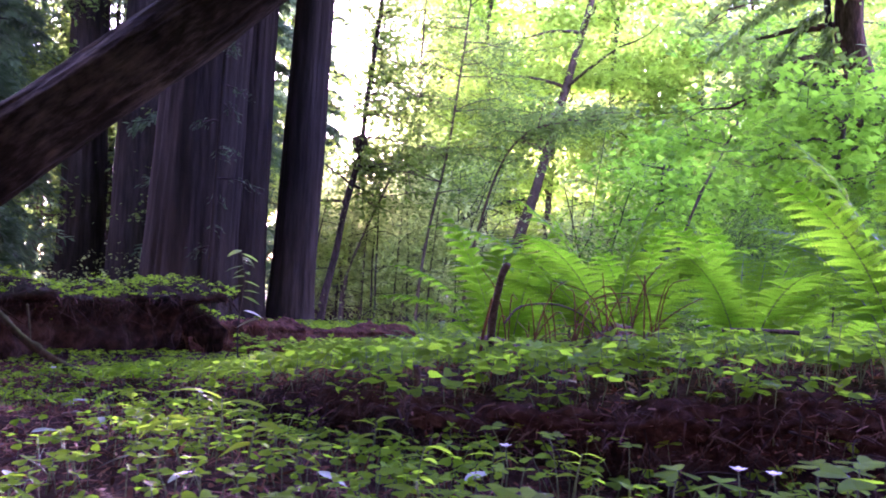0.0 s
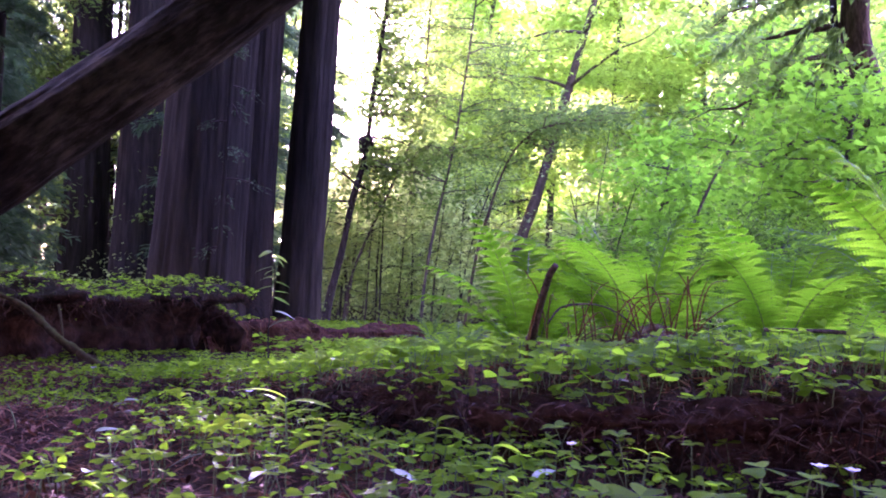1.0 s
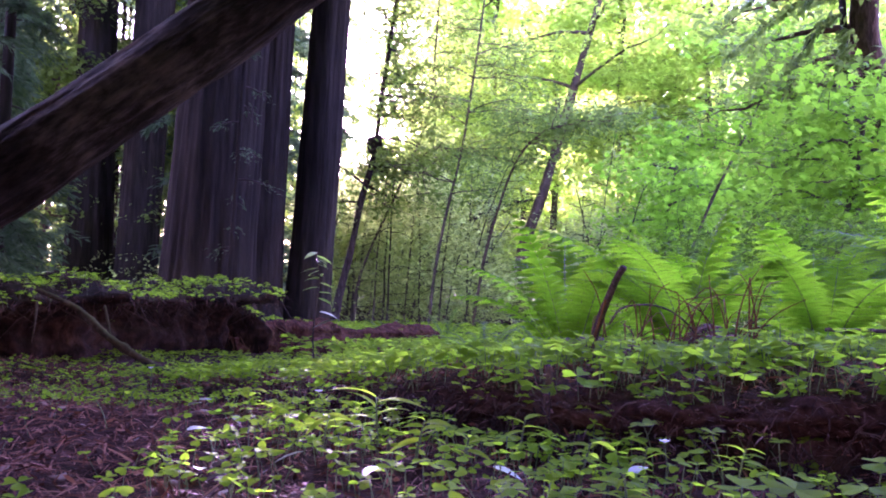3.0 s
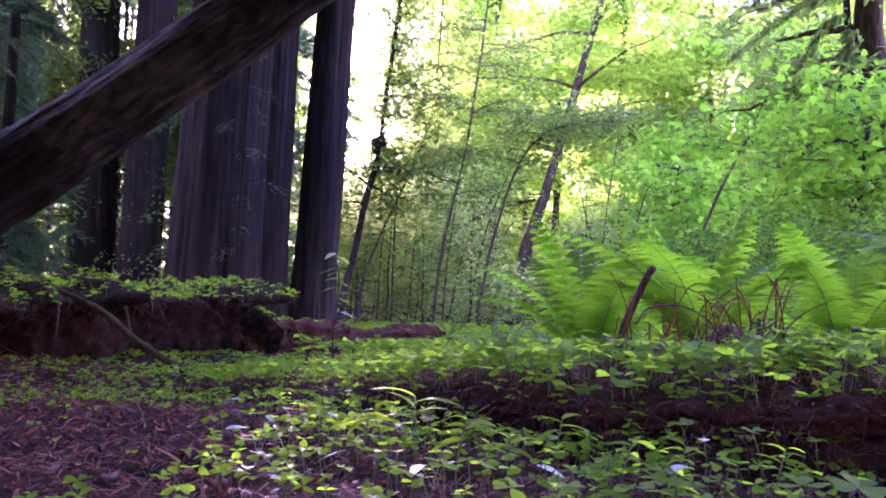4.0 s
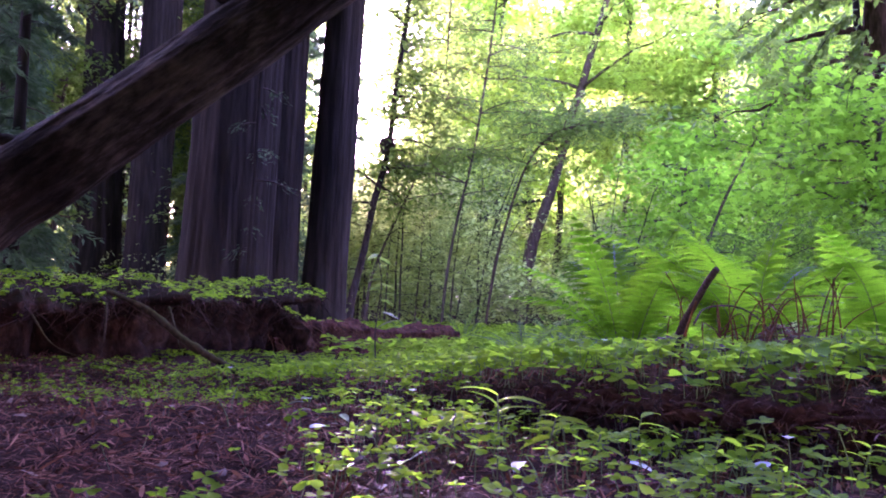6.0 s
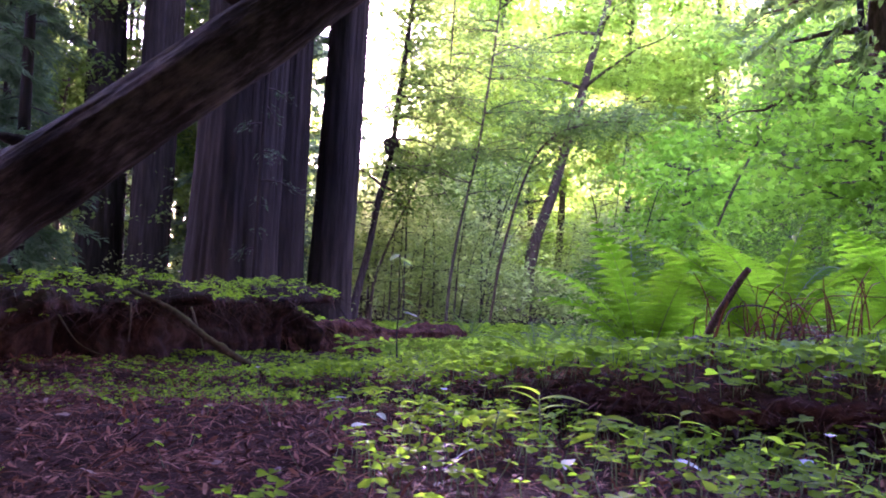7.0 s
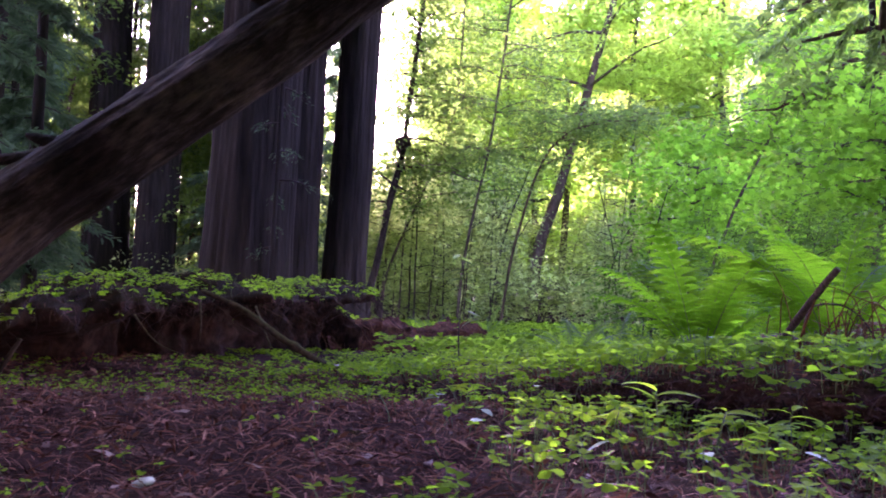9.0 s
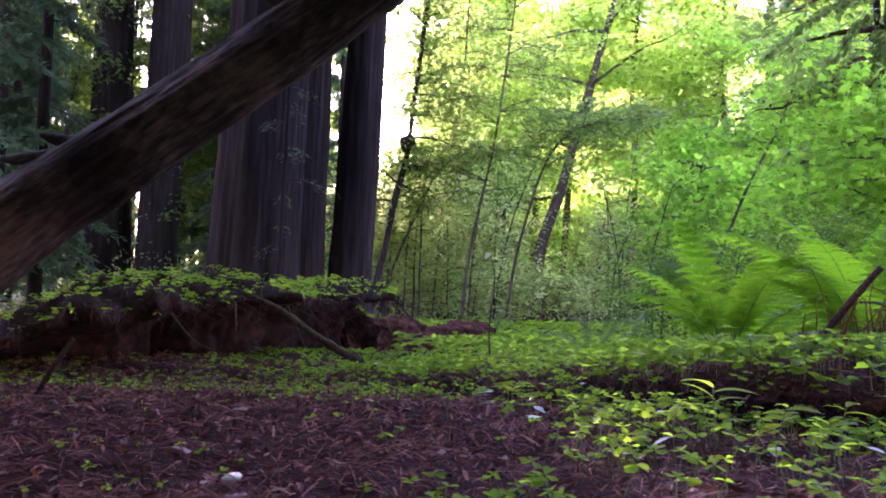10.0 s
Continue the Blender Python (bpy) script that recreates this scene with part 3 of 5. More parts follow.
# ---- broadleaf trees ----
def leafy(name, label, category, trunk, r0, r1, bark, leaf, shape, limbs, limb_len, leaves, size, spread=(0.35, 0.35, 0.13), start=0.35,
          rise=0.25, group="", seed=0, toward_dir=None, droop=-0.2, tilt=0.6, sides=10, twig=0.012):
    """A tree or shrub: a tapered, bent trunk, limbs that fork into twigs, and leaves in sprays along them."""
    rg = np.random.default_rng(100 + seed)
    pts = curve(trunk, 40)
    t = thing(name, tuple(pts[0]), label, category, group)
    g = Geo()
    wob = np.stack([vnoise(np.linspace(0, 7, 40), seed, 0), vnoise(np.linspace(0, 7, 40), seed, 5), 0 * pts[:, 0]], -1) * r0 * 0.5
    pts = pts + wob
    g.tube(pts, np.linspace(r0, r1, 40) * (1 + 0.12 * vnoise(np.linspace(0, 18, 40), seed, 2)), sides)
    under(t, "trunk", g, bark)
    crown, wood = Geo(), Geo()
    homes = []
    near = 6 < pts[0][1] < 16 and limbs > 9
    for k in range(limbs):
        u = start + (1 - start) * (k + rg.uniform(0, 1)) / limbs
        p = pts[min(39, int(u * 39))]
        if toward_dir is not None:
            yaw = toward_dir + rg.normal(0, 0.8)
        else:
            yaw = rg.uniform(0, 2 * np.pi)
        ln = limb_len * rg.uniform(0.55, 1.2) * (1.1 - 0.45 * u)
        d = np.array([np.cos(yaw), np.sin(yaw), rise + rg.normal(0, 0.2)])
        q = np.linspace(0, 1, 9)[:, None]
        limb = p + d * ln * q + np.array([0, 0, -0.35 * ln]) * q ** 2 * rg.uniform(0.2, 1.0)
        limb = limb + np.cumsum(rg.normal(0, 0.03 * ln, (9, 3)), 0) * q
        if near:
            wood = Geo()
        wood.tube(limb, np.linspace(max(r0 * 0.3, twig) if r0 > 0.06 else r0 * 0.45, twig * 0.4, 9), 5, caps=False)
        for _ in range(4 if near else 2):
            b = limb[rg.integers(3, 9)]
            e = b + rg.normal(0, 0.33 * ln, 3) * (1, 1, 0.5)
            wood.tube(np.array([b, (b + e) / 2 + rg.normal(0, 0.05, 3), e]), [twig * 0.6, twig * 0.45, twig * 0.3], 4, caps=False)
            homes += [b + (e - b) * f for f in (0.4, 0.7, 1.0)]
        homes += list(limb[3:])
        if near:
            under(t, "limb", wood, bark)
    homes = np.array(homes)
    at = homes[rg.integers(0, len(homes), leaves)] + rg.normal(0, 1, (leaves, 3)) * spread
    m = turns(rg.uniform(0, 2 * np.pi, leaves), rg.normal(droop, 0.35, leaves), rg.normal(0, tilt, leaves), size * rg.uniform(0.55, 1.25, leaves))
    crown.scatter(*shape, m, at)
    if not near:
        under(t, "branchwork", wood, bark, kind="stuff")
    under(t, "crown", crown, leaf)
    return t


SLIM = [(1.55, 21, -0.75), (1.8, 21, 0.3), (2.28, 21, 2.45), (2.92, 21, 4.9), (3.72, 21, 7.8), (4.6, 21, 11)]
leafy("alder_tree", "slender leaning tree with a thin bright crown", "tree", SLIM, 0.18, 0.07, M_BROWNBARK, M_YELLOW, RHOMB, 14, 3.2, 9000, 0.13, (0.6, 0.6, 0.25), 0.5, seed=1)
leafy("bay_tree", "dark-leaved bay sapling with a knotted leaning stem", "tree", [(-2.15, 14, -0.6), (-2.0, 14, 0.2), (-1.75, 14, 1.4), (-1.51, 14, 2.67), (-1.3, 14, 4.2), (-1.1, 14, 6)],
      0.075, 0.03, M_DARKBARK, M_BAY, LANCE, 24, 1.1, 5000, 0.11, (0.2, 0.2, 0.12), 0.45, seed=2, tilt=1.1)
g = Geo()
g.tube(curve([(-1.56, 13.98, 2.5), (-1.50, 13.96, 2.68), (-1.44, 13.97, 2.83)], 12), 0.13 * np.sin(np.linspace(0.25, 2.9, 12)), 14, flute=lambda u, ang: 1 + 0.35 * vnoise(np.cos(ang) * 2.5, np.sin(ang) * 2.5, u * 5))
under(bpy.data.objects["bay_tree"], "burl", g, M_DARKBARK, "knotted dark burl on the stem")
leafy("bay_tree", "bay tree with an arching bough and dark leaves", "tree", [(-1.6, 21.5, -0.9), (-1.3, 21.5, -0.25), (-0.95, 21.5, 0.58), (-0.28, 21.5, 1.37), (0.24, 21.5, 1.79), (1.07, 21.5, 2.24), (2.1, 21.3, 2.5)],
      0.13, 0.03, M_DARKBARK, M_BAY, LANCE, 12, 0.8, 900, 0.11, (0.2, 0.2, 0.1), 0.5, seed=3, tilt=1.1)
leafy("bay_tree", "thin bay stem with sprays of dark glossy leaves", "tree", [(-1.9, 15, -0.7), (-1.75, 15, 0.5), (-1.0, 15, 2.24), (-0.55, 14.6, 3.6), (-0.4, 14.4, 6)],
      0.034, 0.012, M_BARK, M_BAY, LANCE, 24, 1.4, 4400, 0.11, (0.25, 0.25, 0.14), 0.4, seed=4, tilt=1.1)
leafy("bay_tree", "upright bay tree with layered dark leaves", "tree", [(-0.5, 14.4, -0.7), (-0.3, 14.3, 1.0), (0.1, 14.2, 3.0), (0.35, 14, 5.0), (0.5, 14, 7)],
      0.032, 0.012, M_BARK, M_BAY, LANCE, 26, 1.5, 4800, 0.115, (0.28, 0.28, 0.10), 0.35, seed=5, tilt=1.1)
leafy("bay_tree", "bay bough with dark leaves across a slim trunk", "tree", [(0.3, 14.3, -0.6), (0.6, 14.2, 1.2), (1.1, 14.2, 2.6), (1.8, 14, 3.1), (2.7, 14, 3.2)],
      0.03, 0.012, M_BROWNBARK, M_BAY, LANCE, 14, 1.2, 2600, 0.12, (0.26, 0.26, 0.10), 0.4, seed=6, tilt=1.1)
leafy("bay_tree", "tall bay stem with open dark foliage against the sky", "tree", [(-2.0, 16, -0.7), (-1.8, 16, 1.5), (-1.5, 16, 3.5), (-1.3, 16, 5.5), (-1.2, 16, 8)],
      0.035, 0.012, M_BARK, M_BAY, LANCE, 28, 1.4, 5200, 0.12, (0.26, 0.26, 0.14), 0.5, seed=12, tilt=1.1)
leafy("vine_maple", "maple with tiers of bright green leaves", "tree", [(4.3, 9.2, -0.5), (4.35, 9.2, 0.8), (4.5, 9.2, 1.6), (4.7, 9.2, 2.7)], 0.05, 0.02, M_BARK, M_MAPLE, MAPLE, 26, 1.3, 2600, 0.13, (0.28, 0.28, 0.08), 0.2, seed=7, droop=-0.35)
leafy("vine_maple", "maple with tiers of bright green leaves", "tree", [(5.7, 10.5, -0.5), (5.7, 10.5, 1.0), (5.6, 10.5, 2.0), (5.6, 10.5, 3.0)], 0.06, 0.02, M_BARK, M_MAPLE, MAPLE, 26, 1.8, 2800, 0.13, (0.3, 0.3, 0.08), 0.2, seed=8, droop=-0.35)
leafy("vine_maple", "low bright maple in the sunlit clearing", "tree", [(3.9, 15, -0.7), (3.95, 15, 0.5), (4.0, 15, 1.5), (4.1, 15, 2.6)], 0.06, 0.02, M_BARK, M_MAPLE, MAPLE, 22, 1.5, 3600, 0.13, (0.35, 0.35, 0.1), 0.25, seed=9, droop=-0.35)
leafy("maple_sapling", "leaning maple sapling with few leaves", "tree", [(3.3, 13, -0.6), (4.05, 13, 1.5), (4.8, 13, 3.1), (5.2, 13, 4.5)], 0.032, 0.014, M_BARK, M_MAPLE, MAPLE, 12, 1.2, 1500, 0.13, (0.3, 0.3, 0.1), 0.5, seed=10)
leafy("tanoak_tree", "mossy tanoak trunk with dark drooping sprays", "tree", [(6.75, 11, -0.5), (6.4, 11, 1.0), (6.0, 11, 2.4), (5.58, 11, 4.05), (5.2, 11, 6.0)], 0.24, 0.15, M_REDBARK, M_BAY, LANCE, 12, 2.6, 2600, 0.17, (0.25, 0.25, 0.07), 0.55, rise=0.1, seed=11, toward_dir=math.pi)



def drooping_boughs():
    """Dark boughs of the tanoak that hang into the clearing."""
    rg = np.random.default_rng(77)
    t = thing("tanoak_boughs", (5.3, 11.0, -0.5), "dark drooping tanoak boughs with long pointed leaves", "tree")
    g = Geo()
    g.tube(curve([(5.75, 11.15, -0.55), (5.5, 11.1, 2.0), (5.3, 11.05, 4.0), (5.2, 11, 5.5)], 24), np.linspace(0.07, 0.04, 24), 8)
    under(t, "stem", g, M_DARKBARK)
    for z0, x1, z1, y1 in ((4.9, 3.55, 4.05, 10.8), (4.5, 3.62, 3.52, 10.9), (5.1, 4.1, 4.3, 10.6), (4.2, 4.4, 3.3, 10.7), (5.3, 3.4, 4.7, 10.9), (4.0, 4.9, 2.9, 10.5)):
        limb = curve([(5.25, 11, z0), ((5.25 + x1) / 2, y1, (z0 + z1) / 2 + 0.18), (x1, y1, z1)], 16)
        g = Geo()
        g.tube(limb, np.linspace(0.018, 0.004, 16), 5, caps=False)
        bough = under(t, "bough", g, M_DARKBARK)
        n = 230
        f = rg.uniform(0.15, 1.0, n)
        on = np.stack([np.interp(f * 15, np.arange(16), limb[:, c]) for c in range(3)], -1) + rg.normal(0, 1, (n, 3)) * (0.03, 0.08, 0.025)
        m = turns(math.pi + rg.choice([-0.9, 0.9], n) + rg.normal(0, 0.35, n), rg.normal(-0.75, 0.25, n), rg.normal(0, 0.4, n), 0.13 * rg.uniform(0.7, 1.2, n))
        g = Geo()
        g.scatter(*LANCE, m, on)
        ob = part("foliage", g, M_BAY, bough)


drooping_boughs()

leafy("maple_tree", "sunlit maple with yellow green crown", "tree", [(-4.9, 25, -0.7), (-4.8, 25, 3), (-5.0, 25, 6), (-4.9, 25, 11)], 0.09, 0.03, M_BARK, M_YELLOW, RHOMB, 34, 1.3, 7000, 0.2, (0.45, 0.45, 0.2), 0.08, group="trees beyond the clearing", seed=21, sides=8)

# the bright wood beyond
FAR_CONIFERS = [(9.0, 46, 20), (14.5, 51, 24), (19.0, 47, 22), (28.0, 49, 24), (34.0, 52, 25)]
FAR = [(14.5, 33, 5, 0), (12.5, 30, 5, 0), (9.0, 29, 4.5, 0), (3.6, 29, 6.5, 1), (10.0, 22, 4.5, 2), (-14, 23, 9, 0), (-15, 27, 12, 0), (-7.6, 27, 5, 0), (-10.0, 28, 6, 0), (-7.4, 25, 5, 0), (-11.5, 22, 6, 0), (2.2, 27, 7, 1), (0.8, 29, 6.5, 1), (-2.6, 34, 3.6, 0), (1.5, 36, 4, 0), (6.0, 36, 4, 0), (10.0, 37, 4, 0), (-5.5, 36, 4, 0), (-0.5, 27, 5.5, 0), (3.0, 25, 12, 1), (6.2, 27, 9, 1), (9.0, 24, 13, 1), (12.0, 26, 13, 1), (15.0, 23, 12, 1), (1.0, 24, 11.5, 1), (5.5, 33, 4, 0), (11.0, 33, 4, 0),
       (16.0, 31, 5, 0), (19.5, 27, 12, 1), (7.0, 18, 5, 2), (9.5, 17, 6, 2), (5.0, 19, 4.0, 2), (-7.0, 24, 9, 0), (-9.0, 26, 12, 0), (-13.0, 24, 12, 0), (-4.5, 31, 3.5, 0), (-1.5, 33, 3.5, 0),
       (-1.2, 23, 4, 0), (4.6, 23, 10, 1), (8.0, 38, 5, 0), (3.5, 40, 5, 0), (14.0, 40, 5, 0), (20.0, 38, 6, 0), (-3.0, 42, 4, 0), (24, 33, 8, 0), (12.5, 19, 7, 2), (6.8, 22, 11, 1), (-0.4, 25.5, 10, 1), (10.5, 21, 11, 1), (0.7, 27.5, 10, 1)]
for k, (x, y, h, kind) in enumerate(FAR):
    lf, label = ((M_SHRUB, "tall shady broadleaf tree with thin crown"), (M_YELLOW, "sunlit maple with yellow green crown"), (M_MAPLE, "young maple with bright spreading leaves"))[kind]
    # left trees take the darker bay leaf colour, to dim that side
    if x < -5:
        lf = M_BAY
    leafy("maple_tree" if kind else "broadleaf_tree", label, "tree", [(x, y, -0.7), (x + 0.3, y, h * 0.3), (x + 0.2, y, h * 0.65), (x + 0.6, y, h)], 0.12, 0.04, M_BARK, lf, RHOMB,
          30, h * 0.27, 22000 if h > 8 else 6000, 0.165 if h > 8 else 0.19 if y < 30 else 0.42, (0.5, 0.5, 0.14), 0.3 if h > 8 else 0.1, group="trees beyond the clearing", seed=30 + k, droop=-0.3, sides=8)
for k, (x, y, r) in enumerate([(8.6, 44, 0.5), (10.2, 47, 0.6), (15.5, 46, 0.5), (12.6, 50, 0.6), (17.5, 52, 0.6), (5.0, 52, 0.6)]):
    redwood((x, y, -0.6), (x + 0.1, y, 4), r, 40 + 3 * k, "distant redwood trunk beyond the clearing", 8, sides=32, rows=12, height=30)


def build_far_woods():
    """Glowing wood far behind everything, haze and sunlight painted on, with an uneven top."""
    m, nt, bsdf = nodes_of("glowing_far_woods")
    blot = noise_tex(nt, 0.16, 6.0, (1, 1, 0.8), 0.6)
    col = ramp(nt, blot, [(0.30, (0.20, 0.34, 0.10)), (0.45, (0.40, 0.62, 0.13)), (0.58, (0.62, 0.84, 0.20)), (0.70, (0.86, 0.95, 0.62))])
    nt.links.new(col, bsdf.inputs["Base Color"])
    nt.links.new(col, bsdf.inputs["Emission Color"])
    # emission stands in for sunlit haze; the wood is no light source
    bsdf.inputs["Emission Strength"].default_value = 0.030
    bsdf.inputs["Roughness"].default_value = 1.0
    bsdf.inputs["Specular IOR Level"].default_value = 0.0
    g = Geo()
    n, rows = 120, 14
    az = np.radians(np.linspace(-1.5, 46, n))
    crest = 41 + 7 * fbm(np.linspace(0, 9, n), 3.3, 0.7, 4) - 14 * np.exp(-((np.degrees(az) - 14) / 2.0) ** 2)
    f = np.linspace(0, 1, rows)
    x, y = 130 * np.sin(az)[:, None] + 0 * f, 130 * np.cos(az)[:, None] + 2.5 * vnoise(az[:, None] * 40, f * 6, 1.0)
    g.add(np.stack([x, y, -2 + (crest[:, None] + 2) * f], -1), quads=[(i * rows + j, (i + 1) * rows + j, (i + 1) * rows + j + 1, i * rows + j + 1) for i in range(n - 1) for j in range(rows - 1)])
    tagged(part("backdrop", g, m), "glowing backdrop of far green wood with painted haze", "backdrop", kind="structure")


build_far_woods()


def build_undergrowth():
    """Low leaves that hide the far ground."""
    g = Geo()
    n = 50000
    y = rng.uniform(12.5, 45, n)
    x = rng.uniform(-0.75, 0.85, n) * y
    keep = ((y > 14.5) | (x > 1.5)) & ((y > 21) | (abs(x - 0.1 * y + 0.4) > 0.55))
    x, y = x[keep], y[keep]
    n = len(x)
    top = np.clip(0.9 + 0.8 * fbm(x * 0.5, y * 0.5, 2.0, 3), 0.2, 2.6) * np.interp(y, [12, 20, 45], [0.5, 1.0, 2.0])
    z = ground_z(x, y) + rng.uniform(0, 1, n) ** 0.7 * top
    m = turns(rng.uniform(0, 6.28, n), rng.normal(-0.2, 0.4, n), rng.normal(0, 0.6, n), rng.uniform(0.07, 0.2, n) * np.interp(y, [12, 45], [0.6, 1.4]))
    g.scatter(*RHOMB, m, np.stack([x, y, z], -1))
    tagged(part("undergrowth", g, M_SHRUB), "mixed green undergrowth beneath the far trees", "undergrowth", kind="stuff")


build_undergrowth()

# thin brush between the trunks
for k in range(36):
    x, y = rng.uniform(-2.6, 3.0), rng.uniform(13.6, 21)
    if abs(x - 0.1 * y + 0.4) < 0.7:
        continue
    lean = rng.normal(0.6, 0.6)
    h = rng.uniform(1.5, 4.0)
    leafy("brush_shrub", "thin grey-stemmed brush with small leaves", "shrub", [(x, y, -0.7), (x + lean * 0.3, y, h * 0.4), (x + lean, y, h)], 0.022, 0.008, M_DARKBARK, M_SHRUB, RHOMB,
          9, 0.8, 620, 0.075, (0.2, 0.2, 0.14), 0.1, group="brush under the trees", seed=60 + k, sides=6, twig=0.008)


# the dim thicket that closes the view under the bays
for k, (x, y, h) in enumerate([(-3.6, 23.0, 2.8), (-2.7, 24.5, 3.2), (-1.9, 22.6, 2.7), (-1.2, 24.0, 2.2), (-0.5, 22.8, 1.6), (0.2, 24.0, 2.6), (0.9, 22.9, 1.8), (2.9, 22.6, 2.0), (3.6, 22.5, 2.6), (-3.4, 26.0, 3.0), (0.6, 26.0, 3.4), (4.6, 20.2, 1.6), (2.2, 24.0, 2.4), (-2.4, 17.5, 0.3), (-0.9, 17.0, 0.2), (0.4, 17.6, 0.2), (1.3, 16.8, 0.2)]):
    leafy("thicket_shrub", "dim grey green thicket shrub with thin stems", "shrub", [(x, y, -0.75), (x + 0.15, y, h * 0.35), (x + 0.4, y, h)], 0.03, 0.01, M_BARK, M_THICKET, RHOMB,
          26, 1.0, 1700, 0.115, (0.3, 0.3, 0.2), 0.02, group="brush under the trees", seed=300 + k, sides=6, twig=0.009)


for k, (x, y, h) in enumerate([(-2.7, 15.5, 2.45), (-2.1, 16.3, 2.7), (-1.6, 15.6, 2.55), (-1.0, 16.2, 2.5), (-0.3, 15.7, 2.0), (-2.3, 17.4, 2.85), (-1.8, 17.2, 2.8)]):
    leafy("thicket_shrub", "dim grey green thicket shrub with thin stems", "shrub", [(x, y, -0.75), (x + 0.1, y, h * 0.4), (x + 0.25, y, h)], 0.022, 0.008, M_BARK, M_THICKET, RHOMB,
          9, 0.75, 2200, 0.10, (0.3, 0.3, 0.2), 0.36, rise=0.1, group="brush under the trees", seed=360 + k, sides=6, twig=0.008)


# dark evergreen shrubs behind the ferns
for k, (x, y, h) in enumerate([(1.2, 7.6, 0.55), (1.9, 6.9, 0.7), (2.6, 7.4, 0.85), (3.3, 6.8, 0.9), (4.0, 7.6, 1.0), (2.2, 8.4, 0.9), (3.1, 8.6, 1.1), (4.7, 7.0, 1.0), (1.5, 9.0, 0.6)]):
    leafy("huckleberry_shrub", "low dark green evergreen shrub behind the ferns", "shrub", [(x, y, float(ground_z(x, y)) - 0.05), (x + 0.05, y, h * 0.4), (x + 0.15, y, h)], 0.012, 0.004, M_DARKBARK, M_EVERGREEN, RHOMB,
          9, 0.6, 1500, 0.06, (0.16, 0.16, 0.12), 0.02, group="evergreen shrubs", seed=340 + k, sides=6, twig=0.005)


# ---- redwood sprays ----
def spray_tree(base, top, branches, z0, z1, reach, leaves, size, seed, label, r=0.12, name="redwood_sapling", toward_dir=None):
    """A conifer: a straight stem and drooping boughs with flat sprays."""
    rg = np.random.default_rng(500 + seed)
    base, top = np.array(base, float), np.array(top, float)
    t = thing(name, tuple(base), label, "tree", "young redwoods")
    g = Geo()
    k = np.linspace(0, 1, 24)[:, None]
    g.tube(base + (top - base) * k, np.linspace(r, 0.03, 24), 10)
    under(t, "trunk", g, M_REDWOOD)
    wood, crown, ats, mats = Geo(), Geo(), [], []
    for b in range(branches):
        z = z0 + (z1 - z0) * (b + rg.uniform(0, 1)) / branches
        p = base + (top - base) * np.clip((z - base[2]) / (top[2] - base[2]), 0, 1)
        yaw = rg.uniform(0, 2 * np.pi) if toward_dir is None else toward_dir + rg.normal(0, 0.7)
        ln = reach * rg.uniform(0.5, 1.15) * (1 - 0.5 * (z - z0) / (z1 - z0 + 0.01))
        q = np.linspace(0, 1, 8)[:, None]
        limb = p + np.array([np.cos(yaw), np.sin(yaw), 0.12]) * ln * q + np.array([0, 0, -0.45 * ln]) * q ** 2
        wood.tube(limb, np.linspace(0.016, 0.004, 8), 4, caps=False)
        n = leaves
        f = rg.uniform(0.15, 1, n) ** 0.8
        side = np.where(rg.uniform(0, 1, n) < 0.5, 1, -1)
        on = np.stack([np.interp(f * 7, np.arange(8), limb[:, c]) for c in range(3)], -1)
        away = rg.uniform(0, 0.45, n) * ln * 0.5
        a = yaw + side * 0.95
        on = on + np.stack([np.cos(a), np.sin(a), -0.3 + 0 * a], -1) * away[:, None] + rg.normal(0, 0.03, (n, 3))
        ats.append(on)
        mats.append(turns(a + rg.normal(0, 0.5, n), rg.normal(-0.35, 0.3, n), rg.normal(0, 0.4, n), size * rg.uniform(0.6, 1.3, n)))
    crown.scatter(RHOMB[0] * (1, 0.45, 1), RHOMB[1], np.vstack(mats), np.vstack(ats))
    under(t, "branchwork", wood, M_DARKBARK, kind="stuff")
    under(t, "crown", crown, M_NEEDLE)
    return t


YOUNG = "young redwood with dim drooping needle sprays"
YOUNG_AT = [(-8.6, 12.8, 12, 2.0), (-10.2, 15.4, 13, 2.6), (-12.2, 17, 13, 2.8), (-14.5, 20, 14, 3.0), (-3.45, 20, 12, 0.9), (-7.5, 12.9, 11, 1.2), (-8.5, 11, 10, 2.0), (-9.3, 15, 12, 1.7), (-4.6, 16, 12, 1.8), (-11.2, 18, 13, 2.2), (-7.0, 25, 13, 2.2), (-5.2, 22, 12, 2.0), (-12, 19, 14, 3),
            (-6.2, 22, 12, 1.5), (-8.6, 27, 13, 2.6), (-10.5, 14, 12, 2.4), (-6.5, 27, 14, 2.6), (-11, 26, 15, 3.0), (-4.7, 19.5, 9, 1.2), (-14, 23, 14, 3), (-8.0, 25.5, 14, 2.6), (-9.6, 30, 15, 3), (-12.5, 32, 15, 3), (-7.2, 31, 14, 2.4), (-9.5, 27, 14, 2.4), (-3.95, 25, 8, 0.9), (-11.4, 27.5, 14, 2.2), (-13.2, 25.5, 14, 2.4), (-15.5, 27, 15, 2.8), (-14.4, 31, 15, 3.0), (-9.9, 33, 15, 2.6), (-17.5, 30, 15, 3.0), (-10.7, 18.2, 12, 1.5), (-12.6, 20.5, 13, 2.2)]
for k, (x, y, h, reach) in enumerate(YOUNG_AT):
    spray_tree((x, y, -0.5), (x + 0.2, y, h), 46, 0.2, h - 0.5, reach, 210, 0.28 if y > 24.5 else 0.2, k, YOUNG)
